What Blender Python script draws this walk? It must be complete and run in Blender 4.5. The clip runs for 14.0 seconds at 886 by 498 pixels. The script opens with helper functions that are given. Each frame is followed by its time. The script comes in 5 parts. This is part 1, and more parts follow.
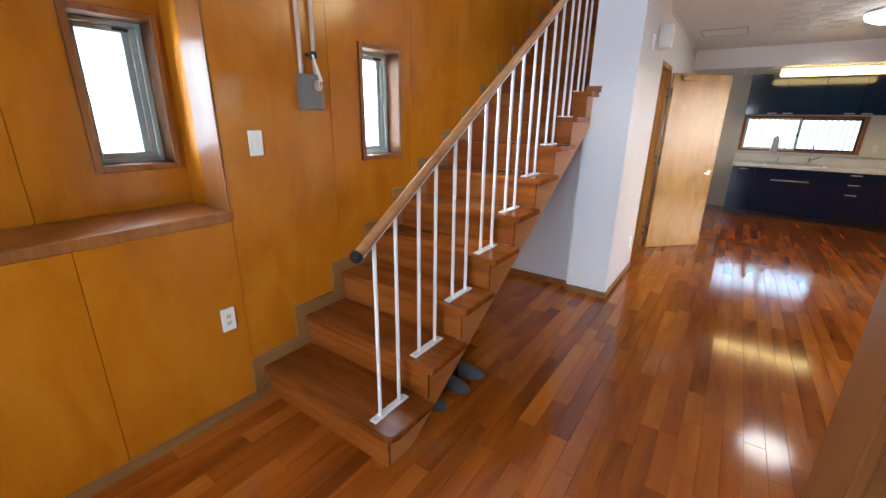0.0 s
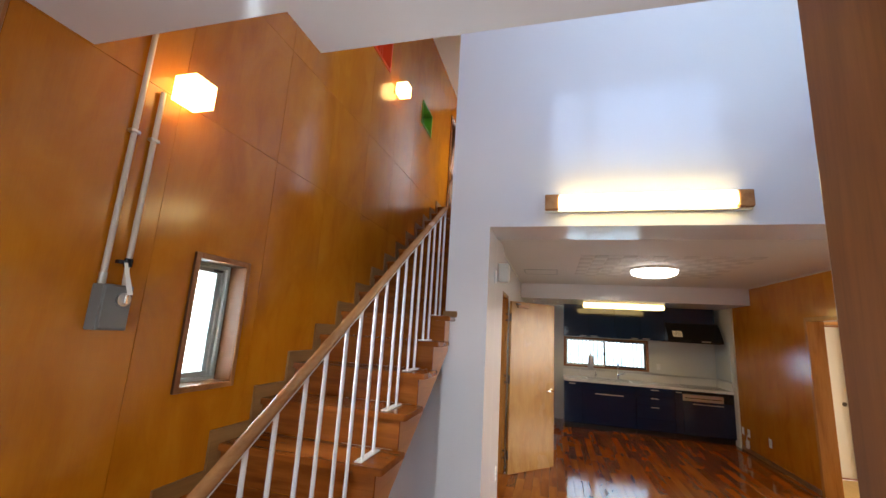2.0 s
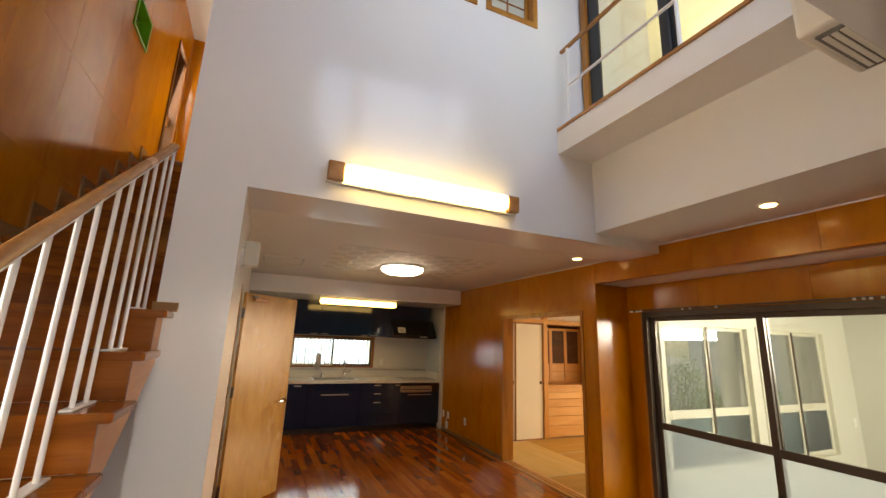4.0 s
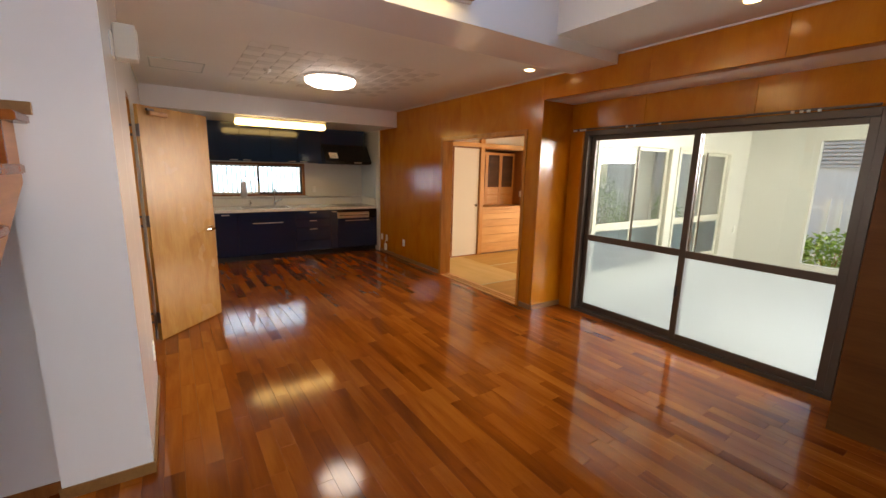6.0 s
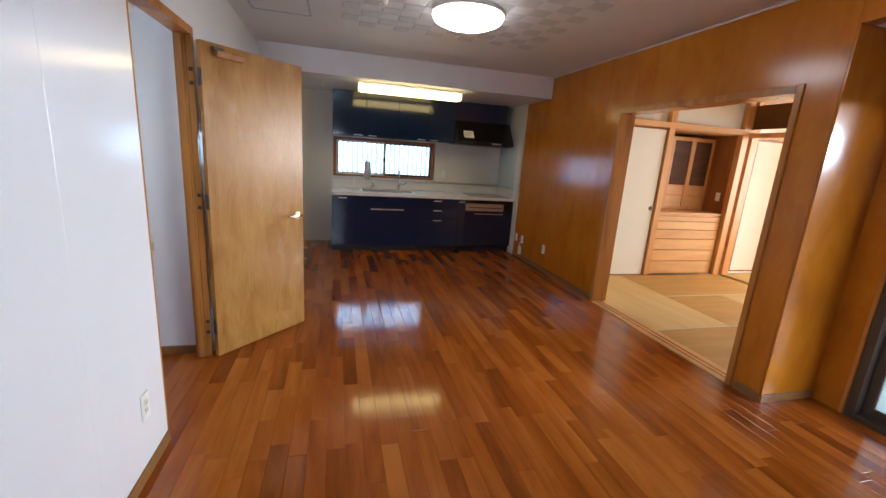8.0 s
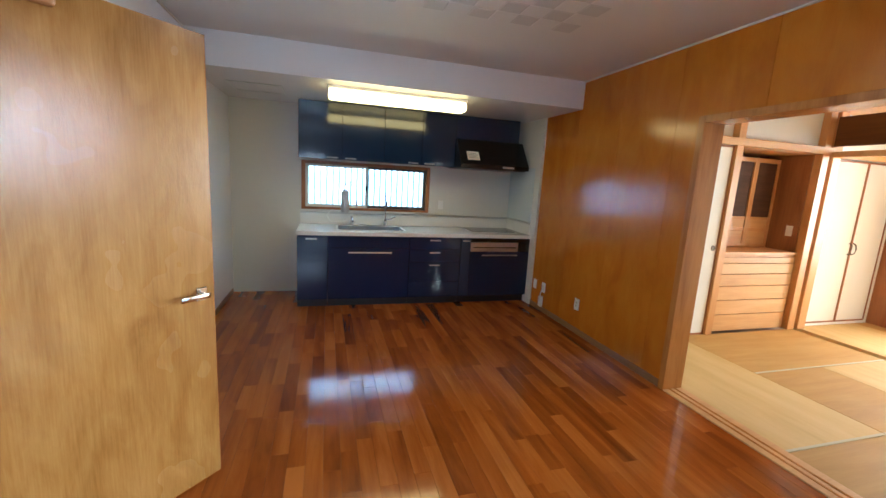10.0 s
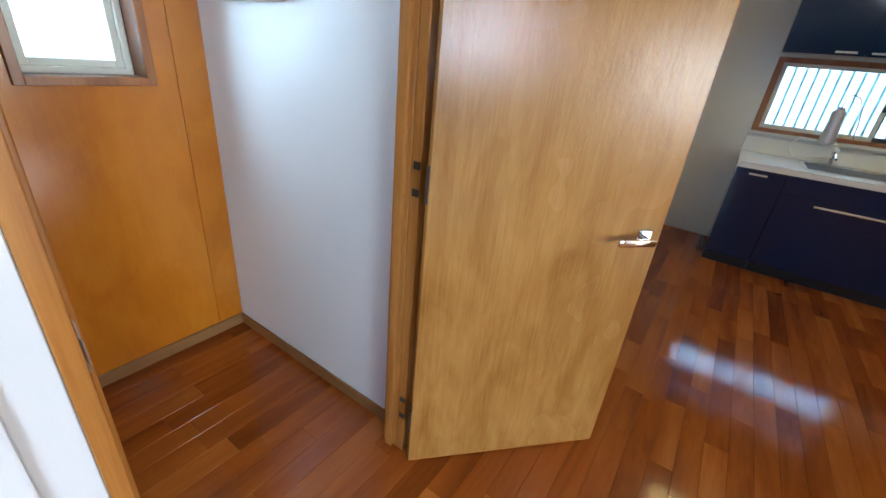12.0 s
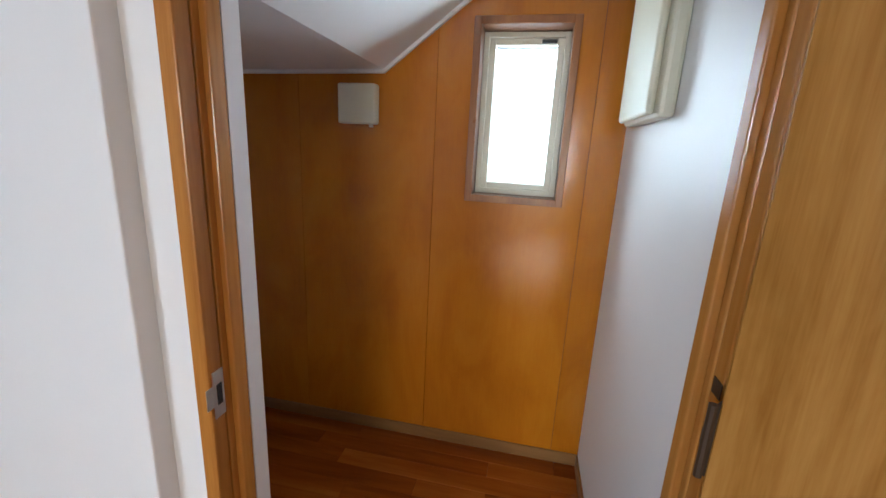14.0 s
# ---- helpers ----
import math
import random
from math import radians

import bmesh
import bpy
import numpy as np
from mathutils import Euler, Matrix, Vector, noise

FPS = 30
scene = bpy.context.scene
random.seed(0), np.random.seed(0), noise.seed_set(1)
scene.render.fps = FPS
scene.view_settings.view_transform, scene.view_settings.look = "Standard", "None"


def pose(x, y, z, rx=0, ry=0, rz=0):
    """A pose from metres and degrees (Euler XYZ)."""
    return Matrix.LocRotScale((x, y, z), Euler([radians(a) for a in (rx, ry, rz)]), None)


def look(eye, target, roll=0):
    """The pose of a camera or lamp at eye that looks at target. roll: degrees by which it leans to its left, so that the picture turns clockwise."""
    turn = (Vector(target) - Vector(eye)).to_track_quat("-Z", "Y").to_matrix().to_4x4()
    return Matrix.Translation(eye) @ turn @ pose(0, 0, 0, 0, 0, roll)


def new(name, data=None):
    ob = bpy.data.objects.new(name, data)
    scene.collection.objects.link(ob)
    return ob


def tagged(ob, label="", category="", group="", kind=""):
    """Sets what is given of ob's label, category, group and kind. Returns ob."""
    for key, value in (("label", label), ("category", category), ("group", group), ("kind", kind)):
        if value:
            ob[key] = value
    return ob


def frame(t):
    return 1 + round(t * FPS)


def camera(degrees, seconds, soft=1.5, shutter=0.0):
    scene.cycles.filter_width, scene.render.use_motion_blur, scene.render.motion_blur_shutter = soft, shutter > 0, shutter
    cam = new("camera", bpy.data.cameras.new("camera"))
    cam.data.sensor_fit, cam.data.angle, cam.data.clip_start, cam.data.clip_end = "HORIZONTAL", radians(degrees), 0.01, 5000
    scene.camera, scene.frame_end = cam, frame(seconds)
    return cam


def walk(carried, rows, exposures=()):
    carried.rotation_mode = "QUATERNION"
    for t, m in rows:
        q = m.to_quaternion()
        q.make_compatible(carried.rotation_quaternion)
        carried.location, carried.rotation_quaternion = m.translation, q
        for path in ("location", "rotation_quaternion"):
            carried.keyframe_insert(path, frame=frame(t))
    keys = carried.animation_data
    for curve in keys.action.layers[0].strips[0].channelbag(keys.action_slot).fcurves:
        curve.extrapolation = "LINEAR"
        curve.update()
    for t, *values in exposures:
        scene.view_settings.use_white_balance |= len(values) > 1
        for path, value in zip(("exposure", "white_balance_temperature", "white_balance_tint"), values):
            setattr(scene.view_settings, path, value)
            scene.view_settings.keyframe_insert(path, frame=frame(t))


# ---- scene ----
cam = camera(94.8, 14.0)
PATH = [
    (0, (0.581, 0.329, 1.531), (-0.504, 1.892, 0.915), 0.9),
    (0.5, (0.568, 0.228, 1.588), (-0.437, 1.937, 1.324), 1.1),
    (1, (0.544, 0.219, 1.623), (-0.349, 2.007, 1.682), 1.5),
    (1.5, (0.473, 0.366, 1.628), (-0.246, 2.212, 1.906), 2.4),
    (2, (0.38, 0.578, 1.638), (-0.143, 2.469, 2.022), 3.4),
    (2.5, (0.247, 0.786, 1.629), (0.113, 2.735, 2.057), 2.6),
    (3, (0.114, 0.995, 1.642), (0.339, 2.923, 2.123), 2.6),
    (3.5, (0.078, 1.202, 1.64), (0.589, 3.076, 2.116), 3.1),
    (3.7, (0.058, 1.246, 1.643), (0.69, 3.083, 2.118), 3.1),
    (5.8, (-0.019, 1.496, 1.571), (1.144, 3.099, 1.29), 1.3),
    (6, (0.052, 1.571, 1.55), (1.141, 3.206, 1.178), 1.3),
    (6.5, (0.208, 1.836, 1.519), (1.146, 3.538, 1.048), 2.7),
    (7, (0.324, 2.214, 1.495), (1.15, 3.982, 1.058), 2.9),
    (7.5, (0.49, 2.583, 1.476), (1.148, 4.424, 1.053), 2.5),
    (8, (0.662, 2.941, 1.472), (1.167, 4.823, 1.022), 3.9),
    (8.5, (0.766, 3.339, 1.491), (1.294, 5.213, 1.031), 2.9),
    (8.7, (0.8, 3.467, 1.479), (1.308, 5.353, 1.049), 2.6),
    (10.8, (0.9, 4.687, 1.508), (1.473, 6.575, 1.18), 3.8),
    (11, (0.87, 4.731, 1.481), (1.242, 6.641, 1.019), 4.2),
    (11.5, (0.706, 4.842, 1.437), (0.221, 6.655, 0.747), 4.4),
    (12, (0.49, 4.962, 1.394), (-0.494, 6.48, 0.542), 5.6),
    (12.5, (0.46, 5.129, 1.352), (-0.892, 6.241, 0.384), 5.0),
    (13, (0.463, 5.29, 1.369), (-1.281, 5.806, 0.537), 4.8),
    (13.5, (0.385, 5.419, 1.364), (-1.465, 5.629, 0.634), 6.0),
    (14, (0.355, 5.571, 1.405), (-1.547, 5.18, 0.927), 2.8),
]
EXPOSURES = [(0, 1.95, 6300, 9), (0.5, 1.8, 6300, 10), (1.5, 1.55, 6400, 12), (2.5, 1.3, 8200, 13), (3.0, 1.25, 9200, 14), (3.7, 1.25, 9900, 14), (6.0, 1.5, 7900, 17),
             (6.5, 1.45, 6900, 16), (7.0, 1.5, 6400, 12), (7.5, 1.5, 5900, 9), (8.0, 1.6, 5800, 10), (8.5, 1.6, 6200, 8), (10.8, 2.1, 4800, 0), (11.0, 2.1, 4750, -1), (11.5, 2.05, 5000, -2), (12.0, 1.75, 5350, 3), (12.5, 1.8, 5600, 7), (13.0, 1.3, 5200, 0), (13.5, 1.25, 5800, 5), (14, 1.35, 6000, 7)]
walk(cam, [(t, look(eye, target, roll)) for t, eye, target, roll in PATH], EXPOSURES)



# ---- light ----
world = bpy.data.worlds.new("sky")
scene.world = world
world.use_nodes = True
_wn = world.node_tree.nodes
_sky = _wn.new("ShaderNodeTexSky")
_sky.sky_type, _sky.sun_disc = 'NISHITA', False
_sky.sun_elevation, _sky.sun_rotation = radians(52), radians(20)
_bg = _wn["Background"]
_bg.inputs[1].default_value = 0.13
world.node_tree.links.new(_sky.outputs[0], _bg.inputs[0])

_sun = bpy.data.lights.new("sun", 'SUN')
_sun.energy, _sun.angle, _sun.color = 2.2, radians(0.5), (1.0, 0.95, 0.88)
_sd = Vector((math.sin(radians(20)) * math.cos(radians(52)), math.cos(radians(20)) * math.cos(radians(52)), math.sin(radians(52))))
new("sun", _sun).matrix_world = look(tuple(_sd * 30), (0, 0, 0))


def area(name, eye, target, w, h, power, color, spread=180):
    """An area lamp standing in a window opening for the sky's light."""
    d = bpy.data.lights.new(name, 'AREA')
    d.shape, d.size, d.size_y, d.energy, d.color = 'RECTANGLE', w, h, power, color
    d.spread = radians(spread)
    ob = new(name, d)
    ob.matrix_world = look(eye, target)
    return ob


SKY = (0.80, 0.90, 1.0)
area("window_light_void", (1.46, 1.455, 4.6), (1.46, 4, 4.6), 2.2, 1.2, 20, (0.36, 0.58, 1.0))
area("window_light_entry", (-1.885, 1.11, 1.61), (0, 1.11, 1.5), 0.22, 0.52, 2.0, SKY, 110)
area("window_light_stair", (-1.535, 2.395, 1.604), (0, 2.395, 1.5), 0.26, 0.56, 7, SKY, 110)
area("window_light_store", (-1.535, 5.51, 1.54), (0, 5.51, 1.3), 0.28, 0.58, 3.0, SKY)
area("window_light_landing", (-1.47, 7.16, 4.45), (0, 7.16, 4.3), 0.42, 1.6, 13, SKY)
area("window_light_kitchen", (1.4, 9.86, 1.36), (1.4, 5, 1.1), 1.45, 0.50, 6.5, (0.42, 0.60, 1.0))
area("window_light_sunroom", (6.0, 0.1, 2.08), (6.0, 4, 0.6), 3.8, 0.4, 44, (0.97, 0.98, 0.95))
area("window_light_sunroom_end", (7.90, 1.6, 1.97), (-0.14, 4.2, 0.7), 2.1, 0.3, 28, (0.90, 0.95, 1.0), 85)
area("window_light_tatami", (9.35, 6.2, 1.4), (4, 6.2, 1.1), 2.2, 1.7, 88, (1.0, 0.95, 0.84))

# Added to brighten stairs and pillar, as if through an unseen glazed door.
area("window_light_door", (0.15, -1.02, 1.15), (0.15, 3, 1.0), 1.3, 1.7, 10, SKY, 125)

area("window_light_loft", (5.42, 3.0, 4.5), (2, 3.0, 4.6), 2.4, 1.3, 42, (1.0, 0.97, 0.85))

# ---- materials ----


def mat(name, color, rough=0.5, metal=0.0, coat=0.0, spec=0.5):
    m = bpy.data.materials.new(name)
    m.use_nodes = True
    b = m.node_tree.nodes["Principled BSDF"]
    b.inputs["Base Color"].default_value = (*color, 1)
    b.inputs["Roughness"].default_value = rough
    b.inputs["Metallic"].default_value = metal
    b.inputs["Coat Weight"].default_value = coat
    b.inputs["Coat Roughness"].default_value = 0.08
    b.inputs["Specular IOR Level"].default_value = spec
    return m


def nd(m, kind, **vals):
    n = m.node_tree.nodes.new(kind)
    for k, v in vals.items():
        n.inputs[k].default_value = v
    return n


def link(m, a, b):
    m.node_tree.links.new(a, b)


def bsdf(m):
    return m.node_tree.nodes["Principled BSDF"]


def ramp(m, fac, stops):
    r = m.node_tree.nodes.new("ShaderNodeValToRGB")
    e = r.color_ramp.elements
    e[0].position, e[0].color = stops[0][0], (*stops[0][1], 1)
    e[1].position, e[1].color = stops[-1][0], (*stops[-1][1], 1)
    for p, c in stops[1:-1]:
        x = e.new(p)
        x.color = (*c, 1)
    link(m, fac, r.inputs[0])
    return r.outputs[0]


def position(m, scale, jump=0.0):
    """World position stretched by scale; jump: how far each piece's grain is shifted."""
    g = m.node_tree.nodes.new("ShaderNodeNewGeometry")
    vec = g.outputs["Position"]
    if jump:
        o = m.node_tree.nodes.new("ShaderNodeObjectInfo")
        add = nd(m, "ShaderNodeMath")
        link(m, o.outputs["Random"], add.inputs[0])
        link(m, g.outputs["Random Per Island"], add.inputs[1])
        fr = m.node_tree.nodes.new("ShaderNodeMath")
        fr.operation = 'FRACT'
        link(m, add.outputs[0], fr.inputs[0])
        mul = m.node_tree.nodes.new("ShaderNodeMath")
        mul.operation = 'MULTIPLY'
        mul.inputs[1].default_value = jump
        link(m, fr.outputs[0], mul.inputs[0])
        cx = m.node_tree.nodes.new("ShaderNodeCombineXYZ")
        for k in range(3):
            link(m, mul.outputs[0], cx.inputs[k])
        va = m.node_tree.nodes.new("ShaderNodeVectorMath")
        link(m, vec, va.inputs[0])
        link(m, cx.outputs[0], va.inputs[1])
        vec, rnd = va.outputs[0], fr.outputs[0]
    else:
        rnd = None
    mp = m.node_tree.nodes.new("ShaderNodeMapping")
    mp.inputs["Scale"].default_value = scale
    link(m, vec, mp.inputs[0])
    return mp.outputs[0], rnd


def mixc(m, a, b, fac, mode='MIX'):
    x = m.node_tree.nodes.new("ShaderNodeMix")
    x.data_type, x.blend_type = 'RGBA', mode
    for sock, v in ((x.inputs[6], a), (x.inputs[7], b)):
        if isinstance(v, tuple):
            sock.default_value = (*v, 1)
        else:
            link(m, v, sock)
    if isinstance(fac, float):
        x.inputs[0].default_value = fac
    else:
        link(m, fac, x.inputs[0])
    return x.outputs[2]


def bump(m, height, strength, dist=0.002):
    b = nd(m, "ShaderNodeBump", Strength=strength, Distance=dist)
    link(m, height, b.inputs["Height"])
    link(m, b.outputs[0], bsdf(m).inputs["Normal"])


def wood(name, dark, mid, light, axis, rough=0.3, coat=0.0, jump=0.0, fine=90.0, coarse=7.0, piece=0.0, bumpy=0.15, stretch=0.12, streak=0.35):
    """Varnished wood whose grain runs along axis (0, 1, 2). piece: how much the tone changes from piece to piece."""
    m = mat(name, mid, rough, coat=coat)
    sc = [coarse] * 3
    sc[axis] = coarse * stretch
    v, rnd = position(m, sc, jump)
    n1 = nd(m, "ShaderNodeTexNoise", Scale=1.0, Detail=5.0, Roughness=0.6, Distortion=0.6)
    link(m, v, n1.inputs[0])
    sf = [fine] * 3
    sf[axis] = fine * 0.04
    v2, _ = position(m, sf, jump)
    n2 = nd(m, "ShaderNodeTexNoise", Scale=1.0, Detail=3.0, Roughness=0.7)
    link(m, v2, n2.inputs[0])
    add = m.node_tree.nodes.new("ShaderNodeMath")
    add.operation = 'MULTIPLY_ADD'
    link(m, n2.outputs[0], add.inputs[0])
    add.inputs[1].default_value = streak
    sub = m.node_tree.nodes.new("ShaderNodeMath")
    sub.operation = 'MULTIPLY_ADD'
    link(m, n1.outputs[0], sub.inputs[0])
    sub.inputs[1].default_value, sub.inputs[2].default_value = 1.0, -0.5 * streak
    link(m, sub.outputs[0], add.inputs[2])
    fac = add.outputs[0]
    if piece and rnd is not None:
        pm = m.node_tree.nodes.new("ShaderNodeMath")
        pm.operation = 'MULTIPLY_ADD'
        link(m, rnd, pm.inputs[0])
        pm.inputs[1].default_value = piece
        pa = m.node_tree.nodes.new("ShaderNodeMath")
        pa.operation = 'SUBTRACT'
        link(m, fac, pa.inputs[0])
        pa.inputs[1].default_value = piece * 0.5
        link(m, pa.outputs[0], pm.inputs[2])
        fac = pm.outputs[0]
    col = ramp(m, fac, [(0.22, dark), (0.5, mid), (0.78, light)])
    link(m, col, bsdf(m).inputs["Base Color"])
    # uneven varnish
    n3 = nd(m, "ShaderNodeTexNoise", Scale=2.2, Detail=3.0)
    v3, _ = position(m, (1, 1, 1))
    link(m, v3, n3.inputs[0])
    mr = nd(m, "ShaderNodeMapRange")
    mr.inputs["To Min"].default_value, mr.inputs["To Max"].default_value = rough * 0.75, rough * 1.3
    link(m, n3.outputs[0], mr.inputs[0])
    link(m, mr.outputs[0], bsdf(m).inputs["Roughness"])
    if bumpy:
        bump(m, n2.outputs[0], bumpy, 0.001)
    return m


def painted(name, color, rough, scale=140.0, strength=0.12, tint=0.04):
    """Paint or vinyl paper with a fine grain and faint large stains."""
    m = mat(name, color, rough)
    v, _ = position(m, (1, 1, 1))
    n1 = nd(m, "ShaderNodeTexNoise", Scale=1.3, Detail=4.0)
    link(m, v, n1.inputs[0])
    dim = tuple(c * (1 - tint) for c in color)
    link(m, ramp(m, n1.outputs[0], [(0.3, dim), (0.7, color)]), bsdf(m).inputs["Base Color"])
    n2 = nd(m, "ShaderNodeTexNoise", Scale=scale, Detail=2.0)
    link(m, v, n2.inputs[0])
    bump(m, n2.outputs[0], strength, 0.001)
    return m


def glow(name, color, strength):
    m = mat(name, (0.9, 0.9, 0.9), 0.4)
    bsdf(m).inputs["Emission Color"].default_value = (*color, 1)
    bsdf(m).inputs["Emission Strength"].default_value = strength
    return m


def glass(name, color=(1, 1, 1), rough=0.0, base=0.05):
    """Thin glass: lets the view through and mirrors at the surface."""
    m = bpy.data.materials.new(name)
    m.use_nodes = True
    t = m.node_tree
    t.nodes.remove(t.nodes["Principled BSDF"])
    tr = t.nodes.new("ShaderNodeBsdfTransparent")
    tr.inputs[0].default_value = (*color, 1)
    gl = t.nodes.new("ShaderNodeBsdfGlossy")
    gl.inputs["Roughness"].default_value = rough
    lw = t.nodes.new("ShaderNodeLayerWeight")
    lw.inputs[0].default_value = 0.5
    pw = t.nodes.new("ShaderNodeMath")
    pw.operation = 'POWER'
    pw.inputs[1].default_value = 5.0
    t.links.new(lw.outputs["Facing"], pw.inputs[0])
    ma = t.nodes.new("ShaderNodeMath")
    ma.operation = 'MULTIPLY_ADD'
    ma.inputs[1].default_value, ma.inputs[2].default_value = 0.85, base
    t.links.new(pw.outputs[0], ma.inputs[0])
    mx = t.nodes.new("ShaderNodeMixShader")
    t.links.new(ma.outputs[0], mx.inputs[0])
    t.links.new(tr.outputs[0], mx.inputs[1])
    t.links.new(gl.outputs[0], mx.inputs[2])
    t.links.new(mx.outputs[0], t.nodes["Material Output"].inputs[0])
    return m


def frosted(name, color=(0.9, 0.95, 0.95), gloss=0.06):
    """Obscured glass: scatters what falls on it from behind."""
    m = bpy.data.materials.new(name)
    m.use_nodes = True
    t = m.node_tree
    t.nodes.remove(t.nodes["Principled BSDF"])
    tr = t.nodes.new("ShaderNodeBsdfTranslucent")
    tr.inputs[0].default_value = (*color, 1)
    df = t.nodes.new("ShaderNodeBsdfDiffuse")
    df.inputs[0].default_value = (*color, 1)
    m1 = t.nodes.new("ShaderNodeMixShader")
    m1.inputs[0].default_value = 0.25
    gl = t.nodes.new("ShaderNodeBsdfGlossy")
    gl.inputs["Roughness"].default_value = 0.15
    m2 = t.nodes.new("ShaderNodeMixShader")
    m2.inputs[0].default_value = gloss
    t.links.new(tr.outputs[0], m1.inputs[1])
    t.links.new(df.outputs[0], m1.inputs[2])
    t.links.new(m1.outputs[0], m2.inputs[1])
    t.links.new(gl.outputs[0], m2.inputs[2])
    t.links.new(m2.outputs[0], t.nodes["Material Output"].inputs[0])
    return m


PANEL = wood("varnished_plywood", (0.39, 0.115, 0.005), (0.49, 0.162, 0.008), (0.55, 0.205, 0.015), 2, rough=0.17, jump=3.0, fine=150, coarse=4.5, piece=0.10, bumpy=0.03, stretch=0.45, streak=0.22)
FLOOR = wood("varnished_floor_board", (0.15, 0.031, 0.003), (0.31, 0.075, 0.008), (0.46, 0.145, 0.020), 1, rough=0.10, jump=9.0, fine=110, coarse=6.0, piece=0.30, bumpy=0.0, streak=0.16)
TREAD = wood("varnished_stair_board", (0.12, 0.028, 0.004), (0.25, 0.066, 0.010), (0.36, 0.115, 0.022), 0, rough=0.2, jump=7.0, coarse=9.0, piece=0.2, bumpy=0.05)
STRING = wood("stringer_wood", (0.25, 0.085, 0.018), (0.40, 0.15, 0.035), (0.50, 0.21, 0.06), 1, rough=0.3, bumpy=0.05)
SKIRT = wood("skirting_wood", (0.17, 0.075, 0.022), (0.26, 0.125, 0.04), (0.33, 0.17, 0.06), 1, rough=0.35, bumpy=0.05)
RAILW = wood("handrail_wood", (0.26, 0.105, 0.035), (0.40, 0.19, 0.075), (0.50, 0.27, 0.12), 1, rough=0.25, bumpy=0.05)
FRAMEW = wood("frame_wood", (0.17, 0.055, 0.014), (0.30, 0.11, 0.03), (0.40, 0.17, 0.05), 2, rough=0.3, bumpy=0.06)
CASING = wood("casing_wood", (0.28, 0.10, 0.018), (0.46, 0.19, 0.038), (0.56, 0.26, 0.065), 2, rough=0.22, bumpy=0.05)
POSTW = wood("dark_post_wood", (0.09, 0.030, 0.008), (0.15, 0.052, 0.014), (0.20, 0.075, 0.022), 2, rough=0.3, bumpy=0.05)
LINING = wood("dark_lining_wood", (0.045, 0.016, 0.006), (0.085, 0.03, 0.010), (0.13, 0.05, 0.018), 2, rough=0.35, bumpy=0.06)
DOORW = wood("door_veneer", (0.25, 0.105, 0.018), (0.36, 0.170, 0.038), (0.45, 0.235, 0.066), 2, rough=0.25, coarse=9.0, fine=140, bumpy=0.05, streak=0.5, stretch=0.3)
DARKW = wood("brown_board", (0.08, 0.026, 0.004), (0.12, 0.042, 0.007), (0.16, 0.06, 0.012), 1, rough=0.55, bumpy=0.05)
def blotch(m, scale, strength):
    """Adds slow waves to a varnished veneer."""
    v, _ = position(m, (scale, scale, scale * 0.4))
    n = nd(m, "ShaderNodeTexNoise", Scale=1.0, Detail=4.0, Roughness=0.7)
    link(m, v, n.inputs[0])
    b = nd(m, "ShaderNodeBump", Strength=strength, Distance=0.004)
    link(m, n.outputs[0], b.inputs["Height"])
    old = bsdf(m).inputs["Normal"].links[0].from_socket
    link(m, old, b.inputs["Normal"])
    link(m, b.outputs[0], bsdf(m).inputs["Normal"])


blotch(DOORW, 22.0, 0.34)
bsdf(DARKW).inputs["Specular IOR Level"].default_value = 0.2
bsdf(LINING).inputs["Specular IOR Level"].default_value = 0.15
bsdf(POSTW).inputs["Specular IOR Level"].default_value = 0.2
bsdf(DOORW).inputs["Specular IOR Level"].default_value = 0.35
blotch(PANEL, 5.0, 0.10)
HINOKI = wood("pale_cypress", (0.50, 0.25, 0.08), (0.62, 0.34, 0.12), (0.70, 0.42, 0.18), 0, rough=0.4, bumpy=0.05)
PINEV = wood("upright_cypress", (0.46, 0.20, 0.05), (0.58, 0.28, 0.08), (0.66, 0.36, 0.13), 2, rough=0.35, bumpy=0.05)
WHITE = painted("white_paint_gloss", (0.84, 0.84, 0.86), 0.14, scale=60, strength=0.05, tint=0.03)
PAPER = painted("white_wall_paper", (0.80, 0.80, 0.79), 0.45, scale=220, strength=0.25)
# Sheen difference of alternate ceiling tiles, put in as a greyer paint.
CEIL_SHADE = painted("ceiling_tile_shade", (0.60, 0.60, 0.57), 0.5, scale=160, strength=0.3)
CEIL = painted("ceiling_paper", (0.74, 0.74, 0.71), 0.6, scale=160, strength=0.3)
PLASTER = painted("cream_plaster", (0.80, 0.79, 0.73), 0.7, scale=300, strength=0.3)
SUNWHITE = painted("sunroom_paint", (0.68, 0.68, 0.63), 0.5)
TILE = painted("pale_floor_sheet", (0.60, 0.60, 0.57), 0.35)
KPANEL = painted("kitchen_wall_panel", (0.74, 0.74, 0.68), 0.22, scale=20, strength=0.02)
NAVY = mat("navy_lacquer", (0.005, 0.018, 0.058), 0.10, coat=0.3)
BLACK = mat("black_enamel", (0.006, 0.006, 0.007), 0.18)
PLINTH = mat("dark_plinth", (0.012, 0.012, 0.016), 0.35)
WORKTOP = painted("cream_worktop", (0.82, 0.81, 0.76), 0.2, scale=30, strength=0.02)
STEEL = mat("brushed_steel", (0.62, 0.62, 0.60), 0.28, 1.0)
CHROME = mat("chrome", (0.8, 0.8, 0.8), 0.1, 1.0)
ALU = painted("grey_aluminium", (0.38, 0.42, 0.40), 0.35, scale=300, strength=0.02)
